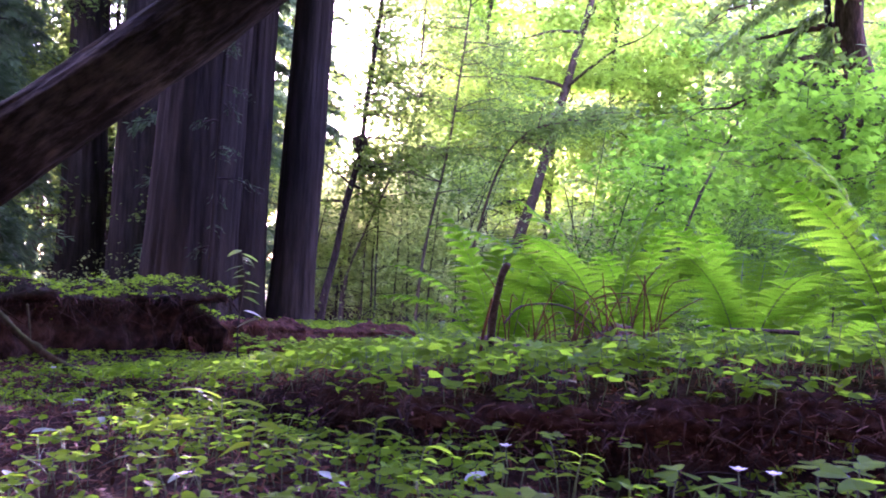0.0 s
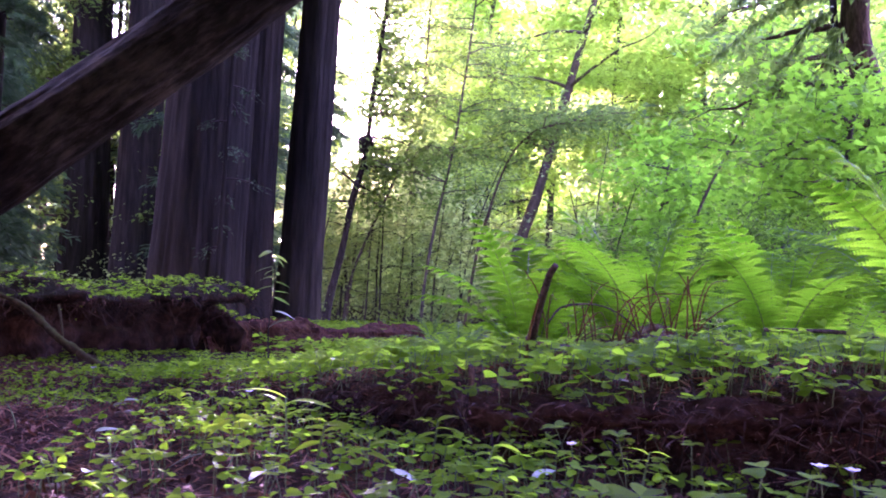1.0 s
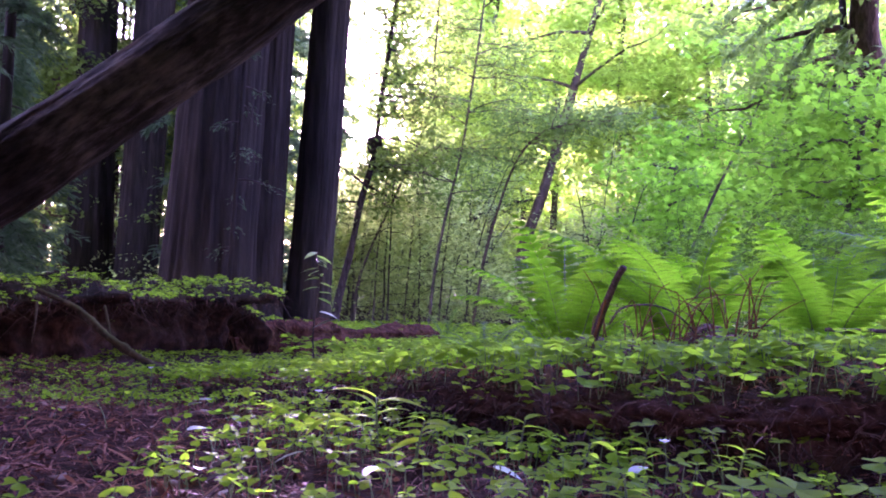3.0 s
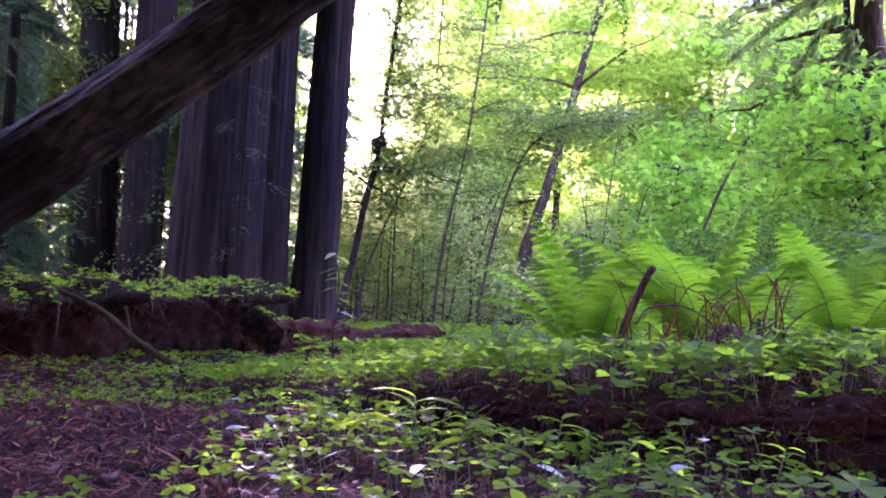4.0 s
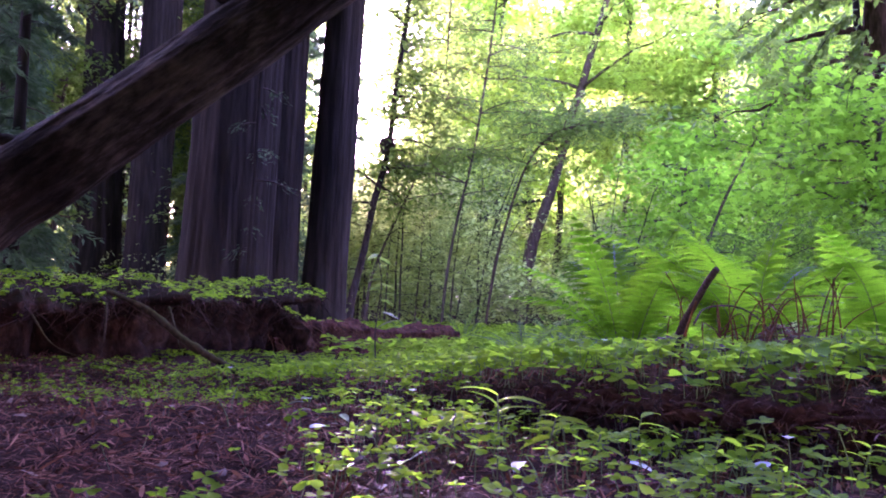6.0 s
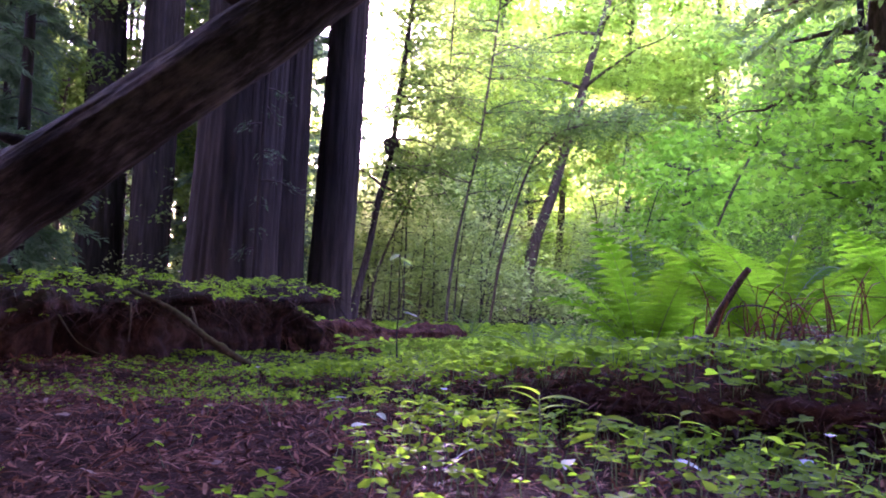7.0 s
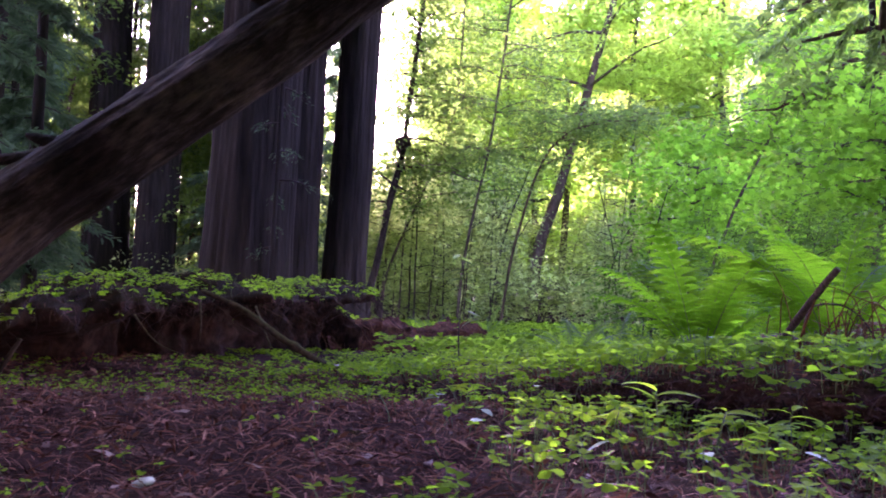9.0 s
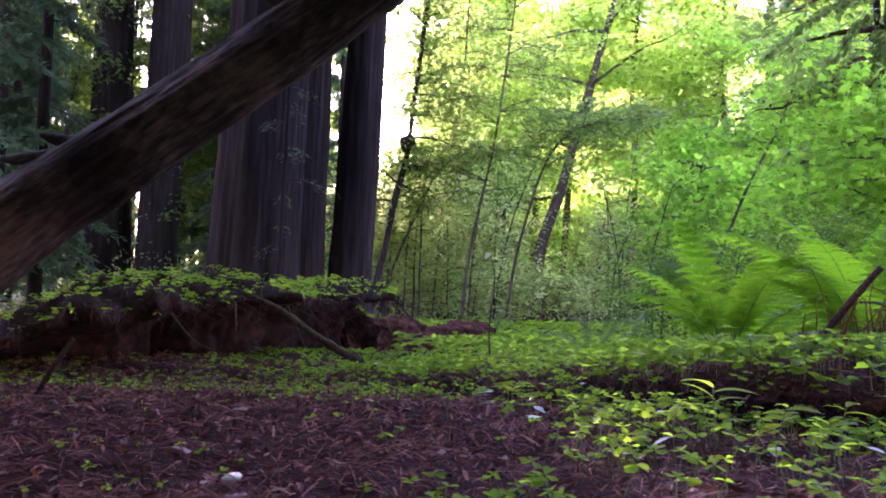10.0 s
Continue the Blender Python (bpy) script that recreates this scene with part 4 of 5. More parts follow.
for k, (x, y, h) in enumerate(FAR_CONIFERS):
    spray_tree((x, y, -0.5), (x + 0.3, y, h), 40, 1.0, h - 0.5, 4.0, 80, 0.7, 90 + k, "tall hazy conifer in the far wood", r=0.3, name="conifer_tree")
spray_tree((-3.15, 10.7, -0.5), (-3.0, 10.9, 5), 12, 0.6, 4.0, 0.7, 36, 0.07, 20, "thin redwood sprout against the big trunk", r=0.03)

# unseen wood added behind the camera and at its sides to block sky light
for k in range(22):
    a = math.pi / 2 + radians(70 + 225 * k / 21)
    d = rng.uniform(11, 19)
    x, y = d * math.cos(a), 2 + d * math.sin(a)
    h = rng.uniform(14, 18)
    if y > 4:
        continue
    left = x < -3
    leafy("unseen_tree", "unseen tall tree added to close off sky light", "tree", [(x, y, -0.3), (x + 0.2, y, h * 0.5), (x, y, h)], 0.35, 0.1, M_REDWOOD, M_NEEDLE, RHOMB, 30, 5.5 if left else 4.5,
          3800 if left else 1700, 1.0, (0.9, 0.9, 0.4), 0.12, group="trees behind the camera", seed=200 + k, sides=8)


# unseen redwoods, added on the right to keep sky light off the trunks
for k, (x, y) in enumerate([(9.5, -1.5), (7.0, -5.5), (11.5, 3.0)]):
    redwood((x, y, -0.3), (x + 0.1, y, 4), 0.5, 120 + 5 * k, "unseen redwood added beside the clearing for its shade", 9, sides=60, rows=30, height=17, crown=12000, low=3.0, reach=4.6)
# more unseen redwoods on the left, whose dense crowns shade the log
for k, (x, y) in enumerate([(-6.4, 2.6), (-5.8, -0.6), (-4.6, -3.8), (-8.6, 1.0), (-4.7, 0.9), (-5.9, 5.4)]):
    redwood((x, y, -0.3), (x + 0.1, y, 4), 0.5, 70 + 5 * k, "unseen redwood added beside the clearing for its shade", 9, sides=60, rows=30, height=17, crown=14000, low=4.3 if y < 4 else 6.4, reach=4.6)

# leaning bay crown out of view, added to shade the log
leafy("bay_tree", "unseen bay tree added to lean its shade over the log", "tree", [(-4.3, 0.3, -0.1), (-4.1, 0.4, 1.5), (-3.4, 0.8, 3.0), (-2.7, 1.1, 4.0), (-2.2, 1.2, 4.8)], 0.14, 0.05, M_DARKBARK, M_BAY, LANCE, 26, 1.5, 4200, 0.38, (0.3, 0.3, 0.15), 0.5, seed=23)

# second unseen bay, arched across to cut sky light on log and clearing
leafy("bay_tree", "unseen bay tree added to arch its shade over the log", "tree", [(-5.2, 4.0, -0.2), (-4.9, 4.0, 2.5), (-3.9, 4.2, 4.5), (-2.2, 4.8, 5.3), (-0.3, 5.4, 5.6), (0.9, 5.8, 5.6)], 0.13, 0.04, M_DARKBARK, M_BAY, LANCE, 30, 1.6, 8500, 0.28, (0.3, 0.3, 0.12), 0.5, seed=24)


# ---- forest floor: litter ----
def build_litter():
    g = Geo()
    n = 80000
    x, y = rng.uniform(-3.4, 1.6, n), 0.55 + 2.9 * rng.uniform(0, 1, n) ** 1.15
    keep = (x < -0.4 + 0.5 * vnoise(x * 2, y * 2, 4.0)) | (rng.uniform(0, 1, n) < 0.55)
    x, y = x[keep], y[keep]
    n = len(x)
    z = ground_z(x, y) + rng.uniform(0.0, 0.018, n)
    m = turns(rng.uniform(0, 6.28, n), rng.normal(0.05, 0.3, n), rng.normal(0, 0.5, n), rng.uniform(0.012, 0.052, n))
    m[:, :, 1] *= rng.uniform(0.03, 0.085, n)[:, None]
    g.scatter(*STRIP, m, np.stack([x, y, z], -1))
    n = 9000
    x, y = rng.uniform(-3.4, 1.4, n), 0.55 + 2.6 * rng.uniform(0, 1, n) ** 1.1
    flake = (np.array([(0, -0.3, 0), (0, 0.3, 0.1), (0.35, -0.5, 0.16), (0.35, 0.45, 0.05), (0.7, -0.4, 0.2), (0.7, 0.5, 0.02), (1, -0.15, 0.05), (1, 0.2, 0.1)]),
             [(0, 2, 3), (0, 3, 1), (2, 4, 5), (2, 5, 3), (4, 6, 7), (4, 7, 5)])
    m = turns(rng.uniform(0, 6.28, n), rng.normal(0.15, 0.45, n), rng.normal(0, 0.6, n), rng.uniform(0.010, 0.028, n))
    m[:, :, 1] *= rng.uniform(0.15, 0.36, n)[:, None]
    g.scatter(*flake, m, np.stack([x, y, ground_z(x, y) + rng.uniform(0.0, 0.02, n)], -1))
    tagged(part("needle_litter", g, M_LITTER), "red brown redwood needles and twigs covering the floor", "litter", kind="stuff")
    g = Geo()
    n = 350
    x, y = rng.uniform(-3.2, 1.2, n), rng.uniform(0.6, 3.0, n)
    m = turns(rng.uniform(0, 6.28, n), rng.normal(0.05, 0.2, n), rng.normal(0, 0.4, n), rng.uniform(0.012, 0.04, n))
    m[:, :, 1] *= rng.uniform(0.25, 0.6, n)[:, None]
    g.scatter(*STRIP, m, np.stack([x, y, ground_z(x, y) + 0.01], -1))
    tagged(part("bark_chips", g, M_CHIP), "small tan bark chips lying among the needles", "litter", kind="stuff")
    # needles and fibres down the faces of the logs and of the raised edge
    for line, r, seed, n, smin in ((LOW_LINE, LOW_R, 11.0, 9000, 0.0), (BANK_LINE, BANK_R, 3.0, 15000, 0.3)):
        g = Geo()
        p = bank_surface(line, rng.uniform(smin, 0.99, n), rng.uniform(-0.6, 0.84 if r > 0.3 else 1.5, n), r, seed)
        m = turns(rng.uniform(0, 6.28, n), rng.normal(-0.8, 0.5, n), rng.normal(0, 0.7, n), rng.uniform(0.01, 0.042, n))
        m[:, :, 1] *= rng.uniform(0.04, 0.09, n)[:, None]
        g.scatter(*STRIP, m, p + rng.normal(0, 0.008, (n, 3)))
        if r < 0.3:
            tagged(part("fallen_needles", g, M_LITTER), "red brown needles lying on the low rotten log", "litter", kind="stuff")
    n = 8500
    x = rng.uniform(-1.3, 1.7, n)
    y = rim_line(x) + rng.normal(0.02, 0.09, n)
    m = turns(rng.uniform(0, 6.28, n), rng.normal(-0.4, 0.5, n), rng.normal(0, 0.7, n), rng.uniform(0.01, 0.04, n))
    m[:, :, 1] *= rng.uniform(0.04, 0.10, n)[:, None]
    g.scatter(*STRIP, m, np.stack([x, y - 0.04, np.maximum(ground_z(x, y), ground_z(x, y + 0.1) - 0.9 * rim_height(x) * rng.uniform(0, 1, n)) + rng.uniform(0, 0.015, n)], -1))
    tagged(part("matted_needles", g, M_MATTED), "matted red brown needles hanging on rotten banks", "litter", kind="stuff")


build_litter()


# ---- wood sorrel ----
def sorrel_geo(g, p, h, size, yaw, tip, stems=True, rg=rng):
    """Sorrel plants at places p: three folded heart leaflets on a thin stem each."""
    n = len(p)
    lean_in = rg.normal(0.12, 0.2, n)
    top = p + np.stack([rg.normal(0, 0.25, n) * h, rg.normal(0, 0.25, n) * h, h], -1)
    for k in range(3):
        m = turns(yaw + k * 2.094 + rg.normal(0, 0.08, n), rg.normal(tip - 0.12, 0.2, n) + lean_in * np.sin(yaw + k * 2.094), rg.normal(0, 0.22, n) - 0.35 * lean_in * np.cos(yaw + k * 2.094), size)
        g.scatter(*HEART, m, top, 0)
    if stems:
        d = top - p
        m = np.stack([d, np.tile([0.0009, 0, 0], (n, 1)), np.tile([0, 0.0009, 0], (n, 1))], -1)
        g.scatter([(0, -1, 0), (0, 1, -1), (0, 0, 1.2), (1, -1, 0), (1, 1, -1), (1, 0, 1.2)], [(0, 1, 4), (0, 4, 3), (1, 2, 5), (1, 5, 4), (2, 0, 3), (2, 3, 5)], m, p, 1)


def density(x, y):
    """How thickly sorrel covers the ground."""
    x, y = np.asarray(x, float), np.asarray(y, float)
    d = y - rim_line(x)
    top = np.where(d > 0.0, 1.0, np.where((d > -0.08) & (x > -1.0), 0.7, 0.0))
    front = np.where((d < -0.05) & (x > -0.80 + 0.35 * vnoise(x * 3, y * 3, 1)), np.interp(x, [-0.1, 0.3], [0.6, 0.34]), 0.0)
    side = np.where((d < 0) & (x < -0.9) & (y > 2.0 - 0.25 * (x + 1) + 0.15 * vnoise(x * 4, y * 4, 6)), 0.55, 0.0)
    side = np.maximum(side, 0.62 * (beside_log(x, y) > 0.08) * (x > -2.6))
    few = np.where((d < 0) & (y > 0.9), 0.07, 0.0)
    patch = np.clip(0.75 + 0.5 * vnoise(x * 2.3, y * 2.3, 5.5), 0.15, 1)
    bare = np.ones(x.shape)
    for k in range(0, len(LOW_LINE), 6):
        bare = np.minimum(bare, np.clip((np.hypot(x - LOW_LINE[k, 0], y - LOW_LINE[k, 1]) - 0.34) / 0.12, 0, 1))
    return np.maximum.reduce([top, front, side, few]) * patch * bare


def build_sorrel():
    def place(n, x0, x1, y0, y1):
        x, y = rng.uniform(x0, x1, n), rng.uniform(y0, y1, n)
        ok = rng.uniform(0, 1, n) < density(x, y)
        x, y = x[ok], y[ok]
        return np.stack([x, y, ground_z(x, y)], -1)

    g = Geo()
    p = place(7600, -2.6, 2.2, 0.9, 2.6)
    p = np.vstack([p, place(6500, -2.0, 3.2, 2.6, 5.0), place(1500, -2.6, -0.9, 2.15, 3.1)])
    n = len(p)
    big = np.where(p[:, 1] > rim_line(p[:, 0]), 1.15, 0.80) * np.interp(p[:, 0], [-1.6, -0.6], [0.72, 1.0]) * np.interp(p[:, 1] - 1.2 * p[:, 0], [2.2, 3.6], [1.0, 0.75])
    edge = np.exp(-((p[:, 1] - rim_line(p[:, 0]) - 0.2) / 0.28) ** 2) * np.clip(p[:, 0] + 0.9, 0, 1)
    big = big * (1 + 0.08 * edge)
    low = np.interp(p[:, 0], [-1.5, -0.7], [0.45, 1.0])
    sorrel_geo(g, p, rng.uniform(0.03, 0.085, n) * big ** 0.3 * low, rng.uniform(0.016, 0.031, n) * big, rng.uniform(0, 6.28, n), -0.02)
    tagged(part("sorrel_carpet", g, [M_SORREL, M_STEM]), "dense carpet of green heart-leaved wood sorrel", "ground cover", kind="stuff")
    g = Geo()
    p = place(11000, -2.5, 6, 5.0, 13.0)
    n = len(p)
    sorrel_geo(g, p, rng.uniform(0.04, 0.14, n), rng.uniform(0.03, 0.06, n), rng.uniform(0, 6.28, n), 0.1, stems=False)
    tagged(part("far_sorrel_carpet", g, [M_SORREL]), "green sorrel spreading back under the trees", "ground cover", kind="stuff")
    g = Geo()
    n = 1700
    s, a = 0.985 - 0.66 * rng.uniform(0, 1, n) ** 1.25, rng.normal(-0.02, 0.38, n)
    p = bank_surface(BANK_LINE, s, a, BANK_R, 3.0) - np.array([0, 0, 0.01])
    sorrel_geo(g, p, rng.uniform(0.012, 0.05, n), rng.uniform(0.009, 0.019, n), rng.uniform(0, 6.28, n), 0.0)
    n = 130
    p = bank_surface(BANK_LINE, rng.uniform(0.4, 0.98, n), rng.uniform(0.5, 0.92, n), BANK_R, 3.0)
    sorrel_geo(g, p, rng.uniform(0.02, 0.05, n), rng.uniform(0.014, 0.026, n), rng.uniform(0, 6.28, n), -0.4)
    n = 50
    p = bank_surface(LOW_LINE, rng.uniform(0, 0.95, n), rng.normal(-0.2, 0.45, n), LOW_R, 11.0)
    sorrel_geo(g, p, rng.uniform(0.02, 0.06, n), rng.uniform(0.02, 0.035, n), rng.uniform(0, 6.28, n), 0.0)
    tagged(part("log_top_sorrel", g, [M_SORREL, M_STEM]), "small sorrel growing over the rotten logs", "ground cover", kind="stuff")


build_sorrel()


def sorrel_plant(place, h, size, yaw, lean):
    """One larger sorrel with its own stem and leaflets."""
    t = thing("wood_sorrel", place, "single wood sorrel with three green heart-shaped leaflets", "plant", "sorrel in the foreground")
    g = Geo()
    k = np.linspace(0, 1, 6)[:, None]
    tip = np.array([lean[0], lean[1], h])
    g.tube(np.array([0, 0, h]) * k + np.array([lean[0], lean[1], 0]) * k ** 2, np.linspace(0.0016, 0.001, 6), 5)
    part("stem", g, M_STEM, t)
    for q in range(3):
        ob = part("leaflet", LEAFLET, None, t)
        ob.matrix_basis = Matrix.Translation(tip) @ pose(0, 0, 0, random.uniform(-14, 14), random.uniform(-8, 18), math.degrees(yaw) + 120 * q) @ Matrix.Scale(size, 4)
    return t


def smooth_heart():
    """A leaflet with a rounder outline, folded along its middle."""
    g = Geo()
    n = 9
    top = []
    for k in range(n):
        u = k / (n - 1)
        a = math.pi * u
        x = 0.52 - 0.52 * math.cos(a) if u < 0.72 else None
        w = 0.56 * math.sin(min(1.0, u / 0.78) * math.pi / 2) ** 0.9
        if u <= 0.78:
            top.append((u / 0.78 * 0.86, w))
        else:
            v = (u - 0.78) / 0.22
            top.append((0.86 + 0.17 * math.sin(v * math.pi * 0.85), 0.56 * (1 - v) ** 0.6))
    top[-1] = (0.86, 0.0)
    mid = [(p[0] * 0.99 if p[0] < 0.86 else 0.86, 0) for p in top]
    for s in (1, -1):
        rows = []
        for (x, w), (mx, _) in zip(top, mid):
            for f in (0, 0.5, 1.0):
                rows.append((mx + (x - mx) * f, s * w * f, 0.16 * w * f - 0.07 * f * f * w))
        quads = [(i * 3 + f, (i + 1) * 3 + f, (i + 1) * 3 + f + 1, i * 3 + f + 1) for i in range(n - 1) for f in (0, 1)]
        g.add(rows, quads=quads if s < 0 else [q[::-1] for q in quads])
    return g.mesh("leaflet", [M_SORREL])


LEAFLET = smooth_heart()
rr = random.Random(4)
made = 0
while made < 150:
    x, y = rr.uniform(-1.1, 1.15), rr.uniform(0.85, 2.1)
    if rr.random() > float(density(x, y)) * 1.6 + 0.02 or y > float(rim_line(x)) + 0.25:
        continue
    near_right = x > 0.1
    sorrel_plant((x, y, float(ground_z(x, y)) - 0.004), rr.uniform(0.04, 0.13 if near_right else 0.075), rr.uniform(0.019, 0.030) if near_right else rr.uniform(0.015, 0.024), rr.uniform(0, 6.28), (rr.uniform(-0.03, 0.03), rr.uniform(-0.03, 0.03)))
    made += 1

# tall sorrel beside the camera's start
for x, y, h in ((0.30, 0.80, 0.15), (0.10, 0.82, 0.125), (0.17, 0.80, 0.135), (0.23, 0.74, 0.13), (0.36, 0.78, 0.165), (0.42, 0.84, 0.17), (0.45, 0.95, 0.16), (0.27, 0.90, 0.12), (0.38, 0.70, 0.15), (0.06, 0.9, 0.11), (0.52, 1.0, 0.14), (0.33, 0.98, 0.13)):
    sorrel_plant((x, y, float(ground_z(x, y)) - 0.004), h, rr.uniform(0.029, 0.036), rr.uniform(0, 6.28), (rr.uniform(-0.02, 0.02), rr.uniform(-0.02, 0.02)))


# ---- ferns ----
def frond_mesh(name, arch0, arch1, pairs, width, leaf, seed, pinnules=11, bare=0.22, curl=0.25, rough=1.0):
    """A frond one metre long that rises from the origin and arches over towards x."""
    rg = np.random.default_rng(900 + seed)
    n = 60
    u = np.linspace(0, 1, n)
    a = np.radians(arch0 + (arch1 - arch0) * u ** 1.3)
    step = 1 / (n - 1)
    x, z = np.cumsum(np.sin(a)) * step, np.cumsum(np.cos(a)) * step
    sway = 0.03 * np.sin(u * 3 + seed) * u
    pts = np.stack([x, sway, z], -1)
    g = Geo()
    g.tube(pts, np.interp(u, [0, 0.3, 1], [0.0055, 0.0038, 0.0008]), 5, mat=1, caps=False)
    ats, ms = [], []
    gap = (1 - bare) / pairs
    for k in range(pairs):
        f = bare + (1 - bare) * (k + 0.5) / pairs
        v = (k + 0.5) / pairs
        prof = math.sin(math.pi * min(1, (0.16 + 0.84 * v)) ** 0.85) ** 0.75 if v < 0.97 else 0.1
        ln = width * max(0.05, prof)
        p = np.array([np.interp(f, u, pts[:, c]) for c in range(3)])
        ang = np.interp(f, u, a)
        fwd = np.array([math.sin(ang), 0, math.cos(ang)])
        nor = np.array([-math.cos(ang), 0, math.sin(ang)])
        for s in (1, -1):
            out = np.array([0, s, 0]) * 0.95 + fwd * (0.28 + 0.25 * v) + nor * rg.normal(0.12, 0.08) * rough
            out /= np.linalg.norm(out)
            q = np.linspace(0, 1, 6)[:, None]
            axis = p + out * ln * q - (nor * 0.12 + np.array([0, 0, curl * 0.5])) * ln * q ** 2 + fwd * 0.10 * ln * q ** 2
            g.tube(axis, np.linspace(0.0011, 0.0004, 6), 3, mat=1, caps=False)
            m = pinnules
            h = (np.arange(m) + 0.5) / m
            size = gap * 0.56 * np.clip(1.06 - h, 0.1, 1) ** 0.6 * min(1, 0.35 + ln / width)
            pos = np.stack([np.interp(h * 5, np.arange(6), axis[:, c]) for c in range(3)], -1)
            dirv = np.gradient(axis, axis=0)[np.clip((h * 5).astype(int), 0, 5)]
            dirv /= np.linalg.norm(dirv, axis=1)[:, None]
            face = np.cross(np.cross(dirv, nor), dirv)
            face /= np.linalg.norm(face, axis=1)[:, None]
            lat = np.cross(face, dirv)
            for w in (1, -1):
                xd = lat * w + dirv * 0.45 - face * 0.15
                xd /= np.linalg.norm(xd, axis=1)[:, None]
                yd = np.cross(face, xd)
                yd /= np.linalg.norm(yd, axis=1)[:, None]
                ms.append(np.stack([xd, yd, np.cross(xd, yd)], -1) * size[:, None, None])
                ats.append(pos)
    lobe = (np.array([(0, -0.42, 0), (0, 0.42, 0), (0.6, 0.46, 0.0), (0.6, -0.36, 0.0), (1, 0.10, -0.08)]), [(0, 3, 2), (0, 2, 1), (3, 4, 2)])
    g.scatter(*lobe, np.vstack(ms), np.vstack(ats), 0)
    return g.mesh(name, [leaf, M_STEM])


LADY = [frond_mesh("frond", 8, 62, 15, 0.20, M_FERN, 1, 12, curl=0.5), frond_mesh("frond", 14, 82, 16, 0.21, M_FERN, 2, 12, curl=0.6), frond_mesh("frond", 20, 98, 15, 0.195, M_FERN, 3, 12, curl=0.5),
        frond_mesh("frond", 3, 40, 14, 0.195, M_FERN, 4, 12, curl=0.7)]
SWORD = [frond_mesh("frond", 18, 95, 34, 0.085, M_SWORD, 5, 5, 0.1), frond_mesh("frond", 10, 70, 34, 0.08, M_SWORD, 6, 5, 0.1)]


def fern(place, fronds, length, label, meshes, seed, spread=(0.75, 1.15), tilt=(-6, 16), group="ferns in the clearing"):
    rg = random.Random(seed)
    t = thing("fern", place, label, "fern", group)
    for k in range(fronds):
        yaw = 360 * k / fronds + rg.uniform(-22, 22)
        ob = part("frond", rg.choice(meshes), None, t)
        ob.matrix_basis = pose(0.03 * math.cos(radians(yaw)), 0.03 * math.sin(radians(yaw)), 0, rg.uniform(-8, 8), rg.uniform(*tilt), yaw) @ Matrix.Scale(length * rg.uniform(*spread), 4)
    return t


def on_ground(x, y, sink=0.01):
    return (x, y, float(ground_z(x, y)) - sink)


FERN_LABEL = "lush bright green lady fern with arching lacy fronds"
for k, (x, y, n, ln) in enumerate([(0.60, 2.85, 9, 0.68), (1.0, 2.65, 9, 0.57), (1.35, 2.3, 9, 0.76), (1.75, 2.75, 9, 0.82), (0.8, 3.4, 9, 0.74), (1.35, 3.4, 9, 0.68), (2.1, 3.3, 11, 0.8), (1.9, 2.2, 10, 0.7), (0.27, 3.36, 11, 0.76)]):
    clump = fern(on_ground(x, y), n, ln, FERN_LABEL, LADY, 10 + k)
    if k == 0:
        for yaw, tilt, size, which in ((184, 10, 0.86, 1), (160, 0, 0.74, 0), (225, 4, 0.7, 1)):
            part("frond", LADY[which], None, clump).matrix_basis = pose(0, 0, 0, 0, tilt, yaw) @ Matrix.Scale(size, 4)
for k, (x, y, ln) in enumerate([(0.0, 5.0, 0.5), (0.45, 5.8, 0.55), (1.2, 5.2, 0.6), (2.4, 5.0, 0.7), (-0.9, 9.4, 0.5), (-0.2, 10.2, 0.6), (0.8, 8.5, 0.6), (2.2, 7.5, 0.7), (3.3, 7.0, 0.7)]):
    fern(on_ground(x, y), 9, ln, "dark green sword fern low among the sorrel", LADY if k in (2, 3, 8) else SWORD, 40 + k, tilt=(4, 26))


DEAD = [frond_mesh("frond", 25, 150, 12, 0.16, M_DEADFERN, 7, 6, 0.2, curl=0.9, rough=3.0), frond_mesh("frond", 40, 120, 11, 0.13, M_DEADFERN, 8, 6, 0.25, curl=1.2, rough=3.0)]
for k, (x, y) in enumerate([(0.30, 2.24), (0.42, 2.30), (0.55, 2.28)]):
    fern(on_ground(x, y), 7, 0.36, "withered red brown fern with collapsed dry fronds", DEAD, 60 + k, tilt=(-8, 20), group="dead ferns")


# ---- lily shoots, flowers, the small sapling ----
def lily_shoot(place, h, leaves, size, lean, seed):
    rg = random.Random(seed)
    t = thing("lily_shoot", place, "young lily shoot with fanned lance-shaped leaves", "plant", "lily shoots")
    k = np.linspace(0, 1, 10)[:, None]
    pts = np.array([lean[0], lean[1], 0]) * k ** 1.6 + np.array([0, 0, h]) * k
    g = Geo()
    g.tube(pts, np.linspace(0.0032, 0.0015, 10), 6)
    part("stem", g, M_STEM, t)
    yaw0 = rg.uniform(-30, 30)
    for q in range(leaves):
        f = 0.55 + 0.45 * (q + 1) / leaves
        p = [float(np.interp(f * 9, np.arange(10), pts[:, c])) for c in range(3)]
        yaw = yaw0 + (0 if q % 2 else 180) + rg.uniform(-45, 45)
        ob = part("leaf", LILY_LEAF, None, t)
        ob.matrix_basis = Matrix.Translation(p) @ pose(0, 0, 0, rg.uniform(-24, 24), rg.uniform(-42, 5), yaw) @ Matrix.Scale(size * rg.uniform(0.75, 1.2), 4)
    return t


